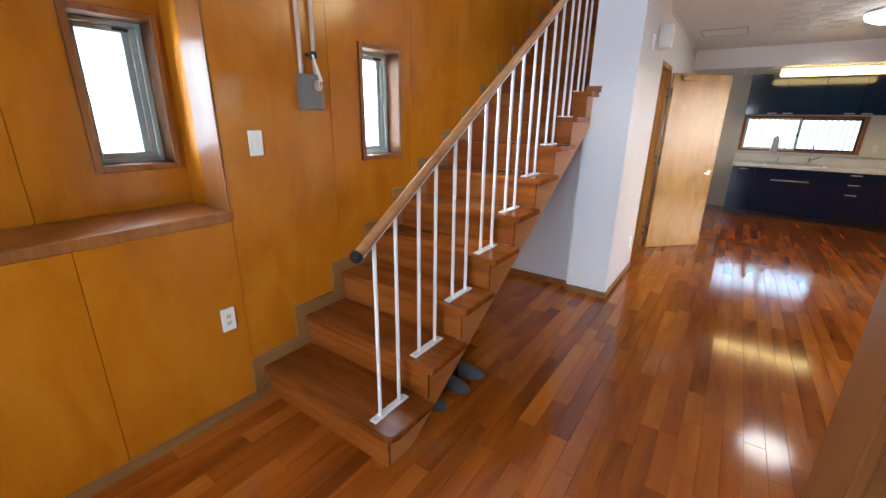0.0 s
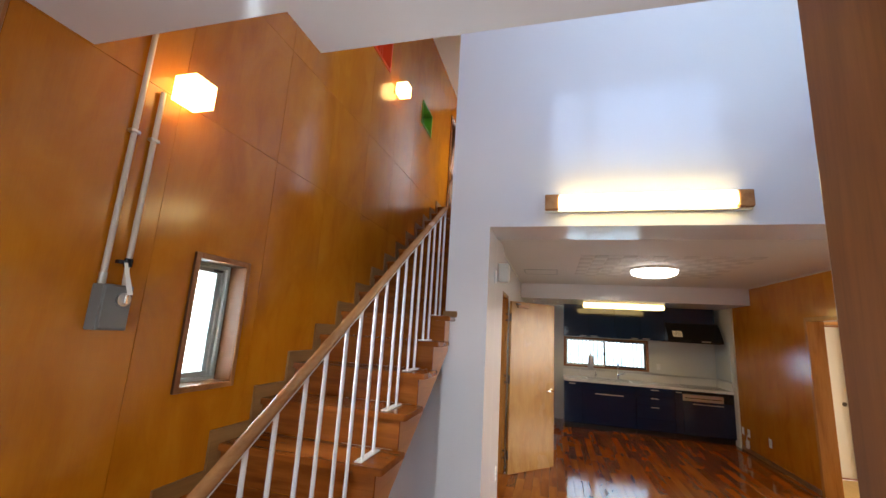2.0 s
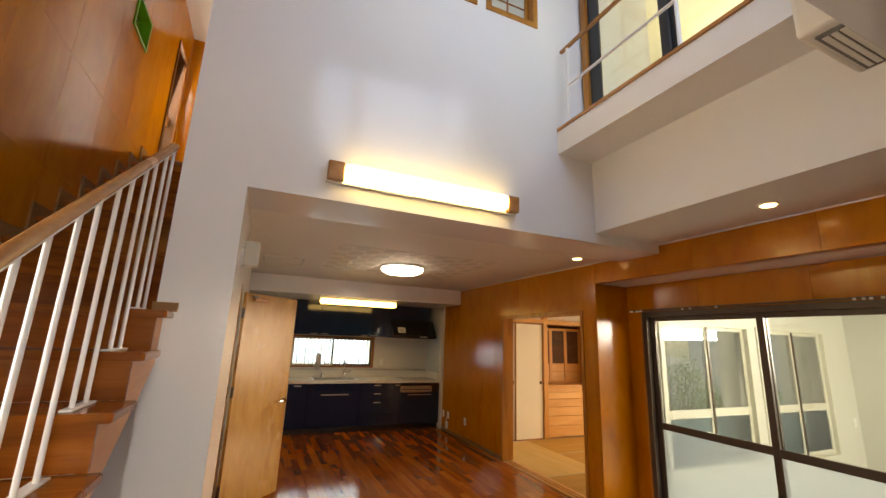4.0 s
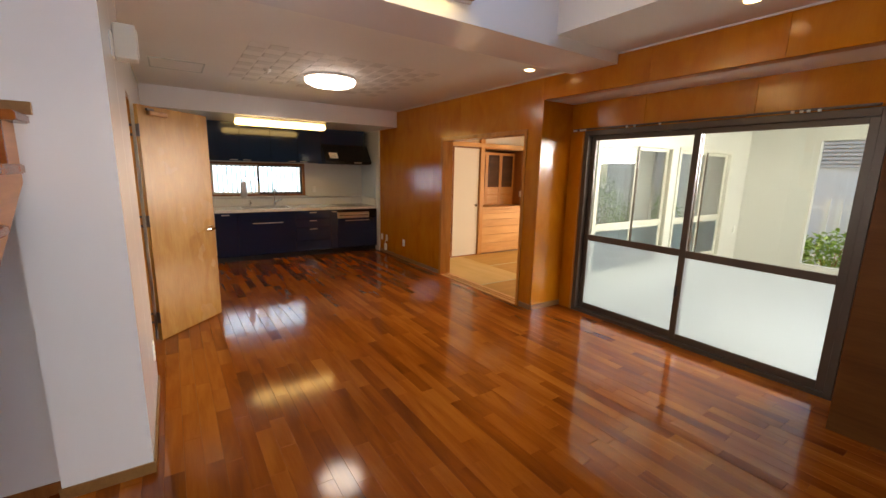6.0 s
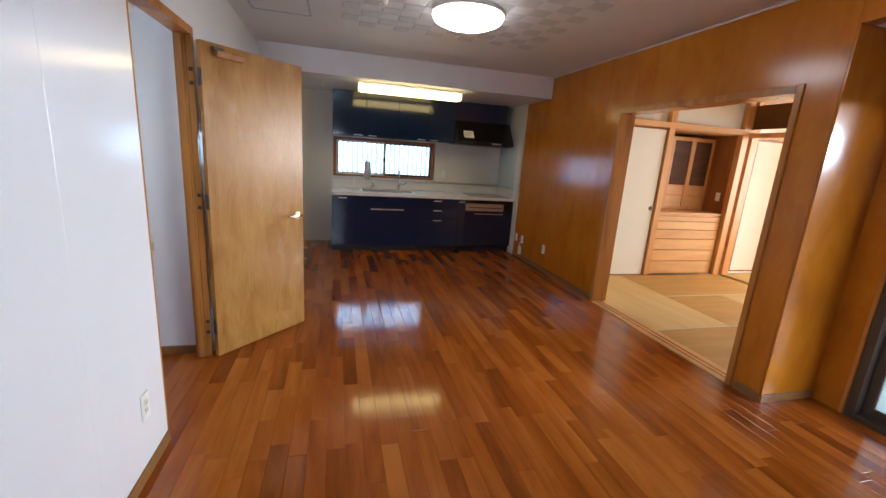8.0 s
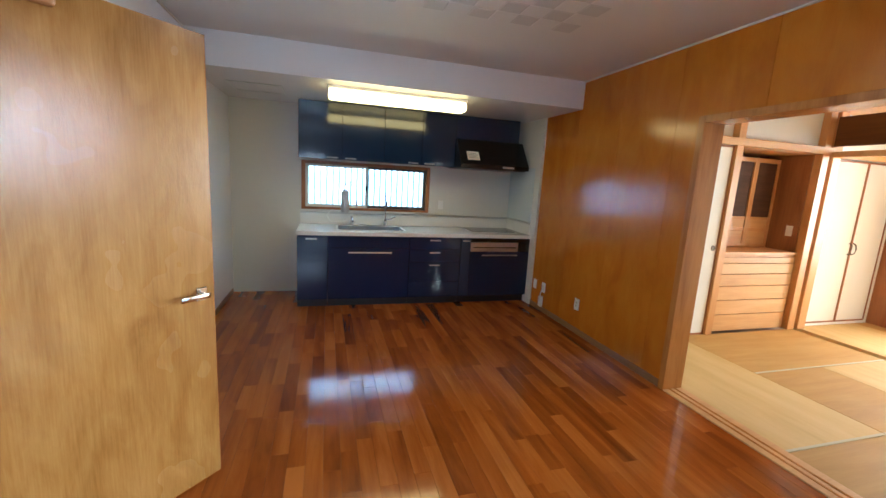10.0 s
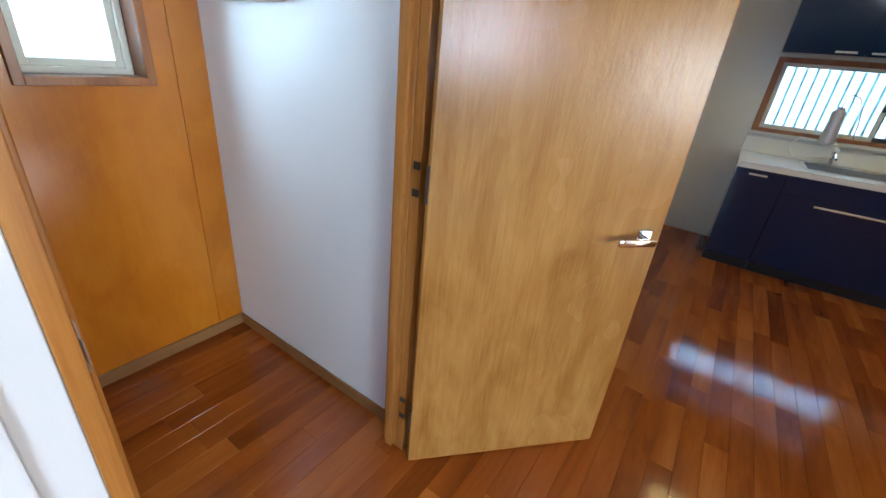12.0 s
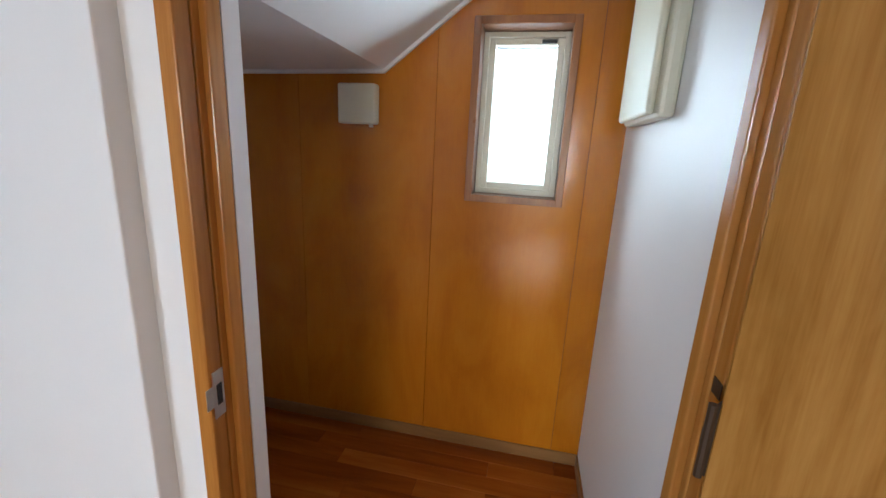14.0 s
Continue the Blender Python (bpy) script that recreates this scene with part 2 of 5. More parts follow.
ALUPALE = painted("pale_aluminium", (0.70, 0.69, 0.60), 0.4, scale=300, strength=0.02)
BRONZE = mat("bronze_aluminium", (0.085, 0.066, 0.052), 0.35, 0.3)
HINGE = mat("dark_bronze_hinge", (0.05, 0.028, 0.015), 0.5, 0.2)
DARKALU = mat("dark_aluminium", (0.035, 0.04, 0.045), 0.35, 0.3)
STEELW = painted("white_steel", (0.80, 0.80, 0.80), 0.3, scale=200, strength=0.03)
PLASTIC = mat("white_plastic", (0.82, 0.82, 0.78), 0.35)
CREAMPL = painted("cream_plastic", (0.70, 0.67, 0.52), 0.4, scale=200, strength=0.05)
GREYBOX = mat("grey_steel_box", (0.17, 0.17, 0.165), 0.4)
CONDUIT = mat("beige_conduit", (0.62, 0.52, 0.44), 0.35)
RUBBER = mat("black_rubber", (0.012, 0.014, 0.02), 0.25)
FELT = painted("grey_felt", (0.075, 0.08, 0.095), 0.9, scale=600, strength=0.5)
REED = wood("brown_reed", (0.06, 0.025, 0.012), (0.10, 0.042, 0.018), (0.15, 0.065, 0.03), 0, rough=0.6)
# Weave sheen is in the colours: mats laid across are lighter, the others darker.
TATAMI = wood("straw_mat", (0.40, 0.215, 0.045), (0.48, 0.275, 0.062), (0.54, 0.33, 0.09), 0, rough=0.7, fine=260, piece=0.25, jump=3, bumpy=0.3)
TATAMI_SHEEN = wood("straw_mat_across_sheen", (0.50, 0.33, 0.11), (0.60, 0.41, 0.15), (0.66, 0.47, 0.20), 1, rough=0.7, fine=260, piece=0.25, jump=3, bumpy=0.3)
BRAID = mat("mat_border", (0.55, 0.50, 0.32), 0.8)
LEAF = mat("leaf", (0.17, 0.28, 0.03), 0.5)
SOIL = painted("ground_concrete", (0.30, 0.29, 0.27), 0.9)
FARWALL = painted("house_render", (0.72, 0.72, 0.70), 0.8)
GLASS = glass("clear_glass", (0.93, 0.97, 0.95))
FROST = frosted("frosted_glass")
GLASS2 = glass("reflecting_window_glass", (0.90, 0.93, 0.93), base=0.34)
STILE = painted("blue_grey_aluminium", (0.33, 0.41, 0.42), 0.35, scale=300, strength=0.02)
FROST2 = frosted("frosted_door_glass", (0.60, 0.65, 0.66), 0.06)
_t = FROST2.node_tree
_rf = _t.nodes.new("ShaderNodeBsdfRefraction")
_rf.inputs["Color"].default_value = (0.72, 0.79, 0.82, 1)
_rf.inputs["Roughness"].default_value = 0.55
_rf.inputs["IOR"].default_value = 1.08
_mx = _t.nodes.new("ShaderNodeMixShader")
_mx.inputs[0].default_value = 0.8
_old = _t.nodes["Material Output"].inputs[0].links[0].from_socket
_t.links.new(_old, _mx.inputs[1])
_t.links.new(_rf.outputs[0], _mx.inputs[2])
_t.links.new(_mx.outputs[0], _t.nodes["Material Output"].inputs[0])
GREENG = frosted("green_glass", (0.16, 0.62, 0.04))
REDG = frosted("red_glass", (0.9, 0.10, 0.015))
GREENP = painted("green_paint", (0.13, 0.42, 0.03), 0.4)
REDP = painted("red_paint", (0.75, 0.09, 0.02), 0.4)
LAMPW = glow("lamp_white", (1.0, 0.98, 0.93), 3.8)
LAMPT = glow("lamp_tube_cover", (1.0, 0.73, 0.28), 2.2)
LAMPB = glow("lamp_wall_cover", (1.0, 0.80, 0.36), 4.2)
LAMPC = glow("lamp_cube", (1.0, 0.62, 0.22), 3.6)
LAMPD = glow("lamp_downlight", (1.0, 0.72, 0.36), 5.0)

# ---- building helpers ----


def bx(bm, x0, x1, y0, y1, z0, z1, bev=0.0, seg=1):
    """Adds a box, its edges rounded by bev."""
    vs = [bm.verts.new((x, y, z)) for x in (x0, x1) for y in (y0, y1) for z in (z0, z1)]
    fs = [bm.faces.new([vs[i] for i in q]) for q in ((0, 1, 3, 2), (4, 6, 7, 5), (0, 4, 5, 1), (2, 3, 7, 6), (0, 2, 6, 4), (1, 5, 7, 3))]
    if bev:
        es = list({e for f in fs for e in f.edges})
        bmesh.ops.bevel(bm, geom=es, offset=bev, segments=seg, affect='EDGES', profile=0.5)
    return bm


def box(x0, x1, y0, y1, z0, z1, bev=0.0, seg=1):
    return bx(bmesh.new(), x0, x1, y0, y1, z0, z1, bev, seg)


def rod(bm, a, b, r, n=12, r2=None):
    """Adds a round bar from a to b."""
    a, b = Vector(a), Vector(b)
    d = b - a
    m = Matrix.Translation((a + b) / 2) @ d.to_track_quat('Z', 'Y').to_matrix().to_4x4()
    bmesh.ops.create_cone(bm, cap_ends=True, segments=n, radius1=r, radius2=r if r2 is None else r2, depth=d.length, matrix=m)
    return bm


def tube(bm, pts, r, n=10):
    """Adds a bent bar along pts."""
    rings = []
    for i, p in enumerate(pts):
        p = Vector(p)
        d = (Vector(pts[min(i + 1, len(pts) - 1)]) - Vector(pts[max(i - 1, 0)])).normalized()
        q = d.to_track_quat('Z', 'Y')
        rings.append([bm.verts.new(p + q @ Vector((r * math.cos(2 * math.pi * k / n), r * math.sin(2 * math.pi * k / n), 0))) for k in range(n)])
    for a, b in zip(rings, rings[1:]):
        for k in range(n):
            bm.faces.new((a[k], a[(k + 1) % n], b[(k + 1) % n], b[k]))
    bm.faces.new(rings[0][::-1])
    bm.faces.new(rings[-1])
    return bm


def prism(bm, outline, x0, x1):
    """Adds a solid from an outline of (y, z) between x0 and x1."""
    a = [bm.verts.new((x0, y, z)) for y, z in outline]
    b = [bm.verts.new((x1, y, z)) for y, z in outline]
    bm.faces.new(a)
    bm.faces.new(b[::-1])
    n = len(outline)
    for i in range(n):
        bm.faces.new((a[i], b[i], b[(i + 1) % n], a[(i + 1) % n]))
    return bm


def mesh_ob(name, bm, material, smooth=False):
    bmesh.ops.recalc_face_normals(bm, faces=bm.faces[:])
    me = bpy.data.meshes.new(name)
    bm.to_mesh(me)
    bm.free()
    me.materials.append(material)
    if smooth:
        for p in me.polygons:
            p.use_smooth = True
        me.set_sharp_from_angle(angle=radians(40))
    return new(name, me)


def part(name, bm, material, parent, label="", smooth=False):
    ob = mesh_ob(name, bm, material, smooth)
    ob.parent = parent
    if label:
        tagged(ob, label)
    return ob


def thing(name, label, category, group="", at=None):
    ob = new(name)
    ob.empty_display_size = 0.1
    if at:
        ob.matrix_basis = at
    return tagged(ob, label, category, group)


def structure(name, bm, material, label, category, smooth=False):
    return tagged(mesh_ob(name, bm, material, smooth), label, category, kind="structure")


def slab(bm, axis, p0, p1, u0, u1, z0, z1, holes=()):
    """Adds a wall of normal axis ('x' or 'y') between p0 and p1, with rectangular holes (u0, u1, z0, z1) right through it."""
    us = sorted({u0, u1, *[min(max(v, u0), u1) for h in holes for v in h[:2]]})
    zs = sorted({z0, z1, *[min(max(v, z0), z1) for h in holes for v in h[2:]]})
    nu, nz = len(us) - 1, len(zs) - 1

    def solid(i, j):
        if not (0 <= i < nu and 0 <= j < nz):
            return False
        u, z = (us[i] + us[i + 1]) / 2, (zs[j] + zs[j + 1]) / 2
        return not any(h[0] < u < h[1] and h[2] < z < h[3] for h in holes)
    made = {}

    def v(i, j, p):
        k = (i, j, p)
        if k not in made:
            q = p1 if p else p0
            made[k] = bm.verts.new((q, us[i], zs[j]) if axis == 'x' else (us[i], q, zs[j]))
        return made[k]
    for i in range(nu):
        for j in range(nz):
            if not solid(i, j):
                continue
            for p in (0, 1):
                bm.faces.new([v(i, j, p), v(i + 1, j, p), v(i + 1, j + 1, p), v(i, j + 1, p)])
            for (di, dj), (a, b) in (((-1, 0), ((i, j), (i, j + 1))), ((1, 0), ((i + 1, j), (i + 1, j + 1))),
                                     ((0, -1), ((i, j), (i + 1, j))), ((0, 1), ((i, j + 1), (i + 1, j + 1)))):
                if not solid(i + di, j + dj):
                    bm.faces.new([v(*a, 0), v(*b, 0), v(*b, 1), v(*a, 1)])
    return bm


def panels(parent, axis, p0, p1, us, zs, holes, material, gap=0.0012):
    """Sheets of plywood over a wall, each one an object, with fine open joints between them."""
    for a, b in zip(us, us[1:]):
        for c, d in zip(zs, zs[1:]):
            hs = [h for h in holes if h[0] < b and h[1] > a and h[2] < d and h[3] > c]
            bm = slab(bmesh.new(), axis, p0, p1, a + gap, b - gap, c + gap, d - gap, hs)
            if bm.faces:
                part("panel", bm, material, parent)
            else:
                bm.free()


# ---- the setting ----
W = -1.36            # face of the plywood wall beside the stairs
LW = -0.14           # face of the white pillar wall
LW2 = -0.185         # face of the white wall with the store door, set back from it
STEP = 4.965         # where the wall steps back
RW = 3.40            # face of the plywood wall opposite
VY = 3.914           # face of the white wall over the beam
TOP = 5.85            # ceiling of the two-storey part
CL = 2.55            # ceiling of the living room
RISE, GOING, Y1 = 0.193, 0.293, 1.375

WIN1 = (0.935, 1.286, 1.27, 1.95)
WIN2 = (2.203, 2.586, 1.26, 1.948)
WIN3 = (5.302, 5.70, 1.197, 1.902)
WINR = (3.80, 4.265, 4.35, 4.75)
WING = (5.38, 5.83, 4.36, 4.70)
WINT = (6.90, 7.42, 3.6, 5.32)
NOOK = (-0.8, 1.312, 1.034, 2.70)

structure("floor", box(-1.36, 3.95, -0.95, 9.67, -0.15, -0.0125), SKIRT, "brown sub-floor under varnished boards", "floor")

holes = [NOOK, WIN2, WIN3, WINR, WING, WINT]
ws = structure("wall_stair", slab(bmesh.new(), 'x', W - 0.2, W - 0.014, -0.95, 7.6, 0, TOP, holes), FRAMEW, "orange varnished plywood panel wall beside the stairs", "wall")
panels(ws, 'x', W - 0.0135, W, [-0.95, -0.54, 0.09, 0.715, 1.322, 1.978, 2.70, 3.30, 3.92, 4.54, 5.16, 5.78, 6.40, 7.02, 7.6], [0, 2.642, 3.46, TOP], holes, PANEL)
wn = structure("wall_nook", slab(bmesh.new(), 'x', W - 0.56, W - 0.372, -0.95, 1.5, 0.9, 2.8, [WIN1]), FRAMEW, "orange plywood back of the recess by the entrance", "wall")
panels(wn, 'x', W - 0.3715, W - 0.354, [-0.95, -0.56, 0.07, 0.70, 1.312], [1.085, 2.66], [WIN1], PANEL)
part("panel", box(W - 0.354, W - 0.004, 1.313, 1.3215, 1.085, 2.66), PANEL, wn)
part("corner_trim", box(W - 0.012, W + 0.003, 1.311, 1.3215, 1.085, 2.65, 0.002), FRAMEW, wn)
structure("nook_ledge", box(W - 0.354, W + 0.012, -0.95, 1.327, 1.035, 1.085, 0.006, 2), FRAMEW, "brown wooden ledge along the recess", "ledge")

structure("wall_south", slab(bmesh.new(), 'y', -1.05, -0.95, -1.95, 3.5, 0, 3.4, [(-0.6, 0.9, 0.0, 2.1)]), PAPER, "white wall behind the entrance", "wall")
structure("wall_entry_side", box(1.6, 1.7, -0.95, 1.285, 0, 2.66), FRAMEW, "brown panelled wall of the entrance", "wall")
wp = structure("wall_partition", box(0.905, 3.9, 1.285, 1.475, 0, 2.65), DARKW, "brown wooden partition beside the entrance", "wall")
structure("partition_post", box(0.878, 0.9045, 1.27, 1.49, 0, 2.648, 0.006, 2), POSTW, "glossy reddish brown wooden post at the partition's end", "post")

# ceiling over the entrance, with its edge trim and the lower strip beside the void
bm = box(W - 0.56, 0.9, -0.95, 1.3195, 2.655, 2.8)
bx(bm, W - 0.56, 1.7, -0.95, -0.9, 2.665, 2.8)
structure("ceiling_entry", bm, CEIL, "white textured ceiling over the entrance", "ceiling")
structure("ceiling_entry_side", box(0.9, 3.5, -0.95, 1.32, 2.665, 2.8), CEIL, "white ceiling over the entrance side", "ceiling")
bm = box(W, 3.5, 1.32, 1.578, 2.65, 3.5)
bx(bm, -0.487, 3.5, 1.578, 1.79, 2.65, 3.5)
structure("beam_entry", bm, WHITE, "white painted floor edge over the entrance", "beam")
structure("cornice", box(W - 0.35, 2.6, 1.308, 1.319, 2.640, 2.6545, 0.004, 2), PAPER, "white cornice strip", "trim")
structure("wall_void_south", slab(bmesh.new(), 'y', 1.40, 1.565, W, 2.74, 3.501, TOP, [(0.3, 2.62, 3.93, 5.27)]), PAPER, "white upper wall with a wide window", "wall")
structure("wall_void_east", box(2.641, 2.74, 1.565, 1.765, 3.501, TOP), PAPER, "white upper wall", "wall")
structure("floor_upper", box(W - 0.56, 3.5, -0.95, 1.3195, 3.4, 3.5), FRAMEW, "flat roof over the entrance", "roof")

# the white wall over the beam, the pillar and the beam
UWIN = [(0.395, 1.403, 4.455, 5.25), (1.493, 2.03, 4.455, 5.25)]
structure("wall_void", slab(bmesh.new(), 'y', VY, 4.06, -0.49, RW + 0.1, 3.0, TOP, UWIN), WHITE, "tall glossy white wall above the beam", "wall")
structure("beam_living", box(-0.49, RW + 0.1, VY, 4.4, 2.51, 3.0), WHITE, "white beam across the living room", "beam")
structure("pillar", box(-0.49, LW, VY, 4.4, 0, 2.51), WHITE, "white pillar beside the stairs", "pillar")
structure("wall_stair_inner", slab(bmesh.new(), 'x', -0.49, -0.4, 4.4, 7.6, 2.42, TOP), PAPER, "white wall along the upper stairs", "wall")
structure("wall_stair_end", box(W, -0.4, 7.6, 7.7, 2.4, TOP), PANEL, "plywood wall at the head of the stairs", "wall")
structure("wall_under_stair", box(W, -0.49, 3.985, 4.05, 0, 1.68), WHITE, "white wall closing the space under the stairs", "wall")
bm = box(W - 0.2, 2.74, 1.4, 7.7, TOP, TOP + 0.1)
structure("ceiling_void", bm, CEIL, "high cream ceiling over the void", "ceiling")

# living room and kitchen
DOOR = (5.026, 5.8795, -0.02, 2.102)
structure("wall_pillar", box(LW - 0.14, LW, 4.4, STEP, 0, CL, 0.004, 2), WHITE, "glossy white wall beside the store door", "wall")
structure("wall_west", slab(bmesh.new(), 'x', LW2 - 0.095, LW2, STEP, 9.67, 0, CL, [DOOR]), WHITE, "glossy white wall with the store door", "wall")
structure("ceiling_living", box(LW2, RW, 4.4, 8.126, CL, CL + 0.1), CEIL, "white papered living room ceiling", "ceiling")
structure("ceiling_kitchen", box(LW2, RW, 8.126, 9.67, 2.282, CL + 0.1), WHITE, "lowered white ceiling over the kitchen", "ceiling")
KWIN = (0.60, 2.21, 1.045, 1.64)
structure("wall_kitchen", slab(bmesh.new(), 'y', 9.65, 9.78, -0.3, 3.5, 0, 2.4, [KWIN]), KPANEL, "off-white kitchen wall behind the worktop", "wall")
FUS = (4.955, 6.70, -0.02, 2.035)
wr = structure("wall_east", slab(bmesh.new(), 'x', RW + 0.0135, RW + 0.1, 4.762, 8.82, 0, CL, [FUS]), FRAMEW, "orange varnished plywood wall beside the mat room", "wall")
panels(wr, 'x', RW, RW + 0.013, [4.762, 5.6, 6.25, 6.9, 7.52, 8.17, 8.82], [0, CL], [FUS], PANEL)
part("panel", box(RW + 0.001, 3.885, 4.748, 4.761, 0, 2.315), PANEL, wr)
structure("wall_kitchen_side", box(3.372, 3.5, 8.82, 9.65, 0, 2.282), KPANEL, "white kitchen side wall", "wall")
wh = structure("header_sliding", box(RW + 0.0135, 3.5, 1.475, 4.76, 2.315, 2.6), FRAMEW, "plywood header above the sliding door recess", "wall")
panels(wh, 'x', RW, RW + 0.013, [1.475, 2.7, 3.6, 4.762], [2.315, 2.59], [], PANEL)
structure("soffit_recess", box(3.5, 3.90, 2.1, 4.762, 2.318, 2.4), WHITE, "white soffit of the sliding door recess", "ceiling")
SL = (2.245, 4.555, 0.0, 2.02)
wsl = structure("wall_sliding", slab(bmesh.new(), 'x', 3.886, 3.99, 1.3, 4.9, -0.05, 2.6, [(SL[0], SL[1], 0.0, SL[3])]), SUNWHITE, "wall holding the sliding glass doors", "wall")
panels(wsl, 'x', 3.873, 3.8855, [2.16, 2.245], [0, 2.02], [], PANEL)
panels(wsl, 'x', 3.873, 3.8855, [4.555, 4.748], [0, 2.02], [], PANEL)
panels(wsl, 'x', 3.873, 3.8855, [2.16, 3.0, 3.9, 4.748], [2.02, 2.316], [], PANEL)
# Shade on this back-lit side is put in by the dark board tone.
structure("wall_recess_side", box(RW, 3.873, 1.475, 2.16, 0, 2.315), DARKW, "wooden side of the sliding door recess, shade put in as dark brown", "wall")
structure("beam_void_side", box(2.615, RW, 1.79, VY, 2.60, 3.259), PAPER, "white ceiling box under the loft", "beam")
structure("loft_floor", box(2.235, 3.5, 1.79, VY, 3.26, 3.473), PAPER, "white edge of the loft walkway", "loft")
structure("loft_edge_trim", box(2.222, 2.29, 1.79, VY, 3.474, 3.503, 0.004), RAILW, "brown wooden edge on the loft walkway", "trim")

# skirting
sk = [("x", W, -0.95, 1.31), ("x", LW, VY + 0.02, STEP), ("x", LW2, 5.88, 9.6), ("xr", RW, 6.705, 8.82), ("xr", RW, 4.76, 4.94), ("x", W, 4.05, 5.9)]
for kind, x, a, b in sk:
    s = 0.009
    bm = box(x - 0.0 if kind == "x" else x - s, x + s if kind == "x" else x, a, b, 0, 0.06, 0.002)
    structure("baseboard", bm, SKIRT, "brown wooden skirting board", "baseboard")
structure("baseboard", box(-0.50, LW + 0.009, VY - 0.009, VY, 0, 0.06, 0.002), SKIRT, "brown wooden skirting board", "baseboard")
structure("baseboard", box(W, -0.49, 3.976, 3.985, 0, 0.06, 0.002), FRAMEW, "brown wooden skirting board", "baseboard")
structure("baseboard", box(W, LW - 0.14, 5.893, 5.902, 0, 0.06, 0.002), SKIRT, "brown wooden skirting board", "baseboard")
structure("baseboard", box(RW, 3.873, 4.739, 4.748, 0, 0.06, 0.002), SKIRT, "brown wooden skirting board", "baseboard")
structure("trim", box(LW2, LW2 + 0.012, STEP, 8.126, CL - 0.012, CL, 0.002), ALUPALE, "thin ceiling trim", "trim")
structure("trim", box(RW - 0.012, RW, 4.4, 8.126, CL - 0.012, CL, 0.002), ALUPALE, "thin ceiling trim", "trim")
structure("trim", box(RW - 0.012, RW, 1.6, VY, 2.588, 2.60, 0.002), PAPER, "thin ceiling trim", "trim")

# store room under the stairs
structure("wall_store_north", box(W, LW - 0.14, 5.902, 6.0, 0, 2.65), PAPER, "white wall of the store room", "wall")
bm = bmesh.new()
prism(bm, [(4.05, 1.70), (4.934, 1.71), (5.905, 2.45), (5.905, 2.51), (4.92, 1.77), (4.05, 1.76)], W, LW - 0.14)
structure("ceiling_store", bm, PAPER, "white sloping ceiling under the stairs", "ceiling")
bm = bmesh.new()
prism(bm, [(4.05, 1.685), (4.938, 1.695), (5.9, 2.43), (5.9, 2.446), (4.934, 1.71), (4.05, 1.70)], W, W + 0.014)
structure("trim", bm, PAPER, "white strip under the sloping ceiling", "trim")


# ---- windows ----
def wall_window(name, face, win, pane, label, depth=0.13, glazing=None, reveal=None, alu=None, slide=True):
    """A small window in the plywood wall: wooden lining, metal frame, sash and pane."""
    y0, y1, z0, z1 = win
    alu = alu or ALU
    w = tagged(new(name), label, "window", kind="structure")
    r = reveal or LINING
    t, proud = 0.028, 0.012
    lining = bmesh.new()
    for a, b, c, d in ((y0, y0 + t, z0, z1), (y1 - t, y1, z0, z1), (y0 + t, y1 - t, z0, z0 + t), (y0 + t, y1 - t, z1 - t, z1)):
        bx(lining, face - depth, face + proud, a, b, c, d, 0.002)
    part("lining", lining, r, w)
    if not reveal:
        ca = bmesh.new()
        for a, b, c, d in ((y0, y0 + t, z0, z1), (y1 - t, y1, z0, z1), (y0 + t, y1 - t, z0, z0 + t), (y0 + t, y1 - t, z1 - t, z1)):
            bx(ca, face + proud + 0.0005, face + proud + 0.006, a, b, c, d, 0.002)
        part("casing", ca, FRAMEW, w)
    fx = face - depth
    y0, y1, z0, z1 = y0 + t, y1 - t, z0 + t, z1 - t
    fr = bmesh.new()
    f = 0.022
    for a, b, c, d in ((y0, y0 + f, z0, z1), (y1 - f, y1, z0, z1), (y0 + f, y1 - f, z0, z0 + f), (y0 + f, y1 - f, z1 - f, z1)):
        bx(fr, fx - 0.03, fx + 0.035, a, b, c, d, 0.002)
    part("window_frame", fr, alu, w)
    s = 0.026
    sa = bmesh.new()
    for a, b, c, d in ((y0 + f, y0 + f + s, z0 + f, z1 - f), (y1 - f - s, y1 - f, z0 + f, z1 - f), (y0 + f + s, y1 - f - s, z0 + f, z0 + f + s), (y0 + f + s, y1 - f - s, z1 - f - s, z1 - f)):
        bx(sa, fx - 0.005, fx + 0.022, a, b, c, d, 0.003)
    if slide:
        part("stile", box(fx - 0.0015, fx + 0.016, y1 - f - s - 0.03, y1 - f - s - 0.0005, z0 + f + s, z1 - f - s, 0.002), STILE, w)
    part("sash", sa, alu, w)
    p = part("pane", box(fx - 0.006, fx - 0.002, y0 + f + s, y1 - f - s, z0 + f + s, z1 - f - s), glazing or FROST, w)
    p.visible_shadow = False
    lk = part("latch", box(fx + 0.022, fx + 0.034, y1 - f - 0.09, y1 - f - 0.03, z1 - f - 0.02, z1 - f - 0.006, 0.002), DARKALU, w)
    return w


wall_window("window_1", W - 0.354, WIN1, FROST, "small frosted grey aluminium window in the recess")
wall_window("window_2", W, WIN2, FROST, "small frosted grey aluminium window beside the stairs")
wall_window("window_3", W, WIN3, FROST, "small frosted window with pale frame in the store", alu=ALUPALE, slide=False)
wall_window("window_4", W, WINR, FROST, "small red glass window high on the plywood wall", glazing=REDG, reveal=REDP, alu=REDP, slide=False)
wall_window("window_5", W, WING, FROST, "small green glass window high on the plywood wall", glazing=GREENG, reveal=GREENP, alu=GREENP, slide=False)
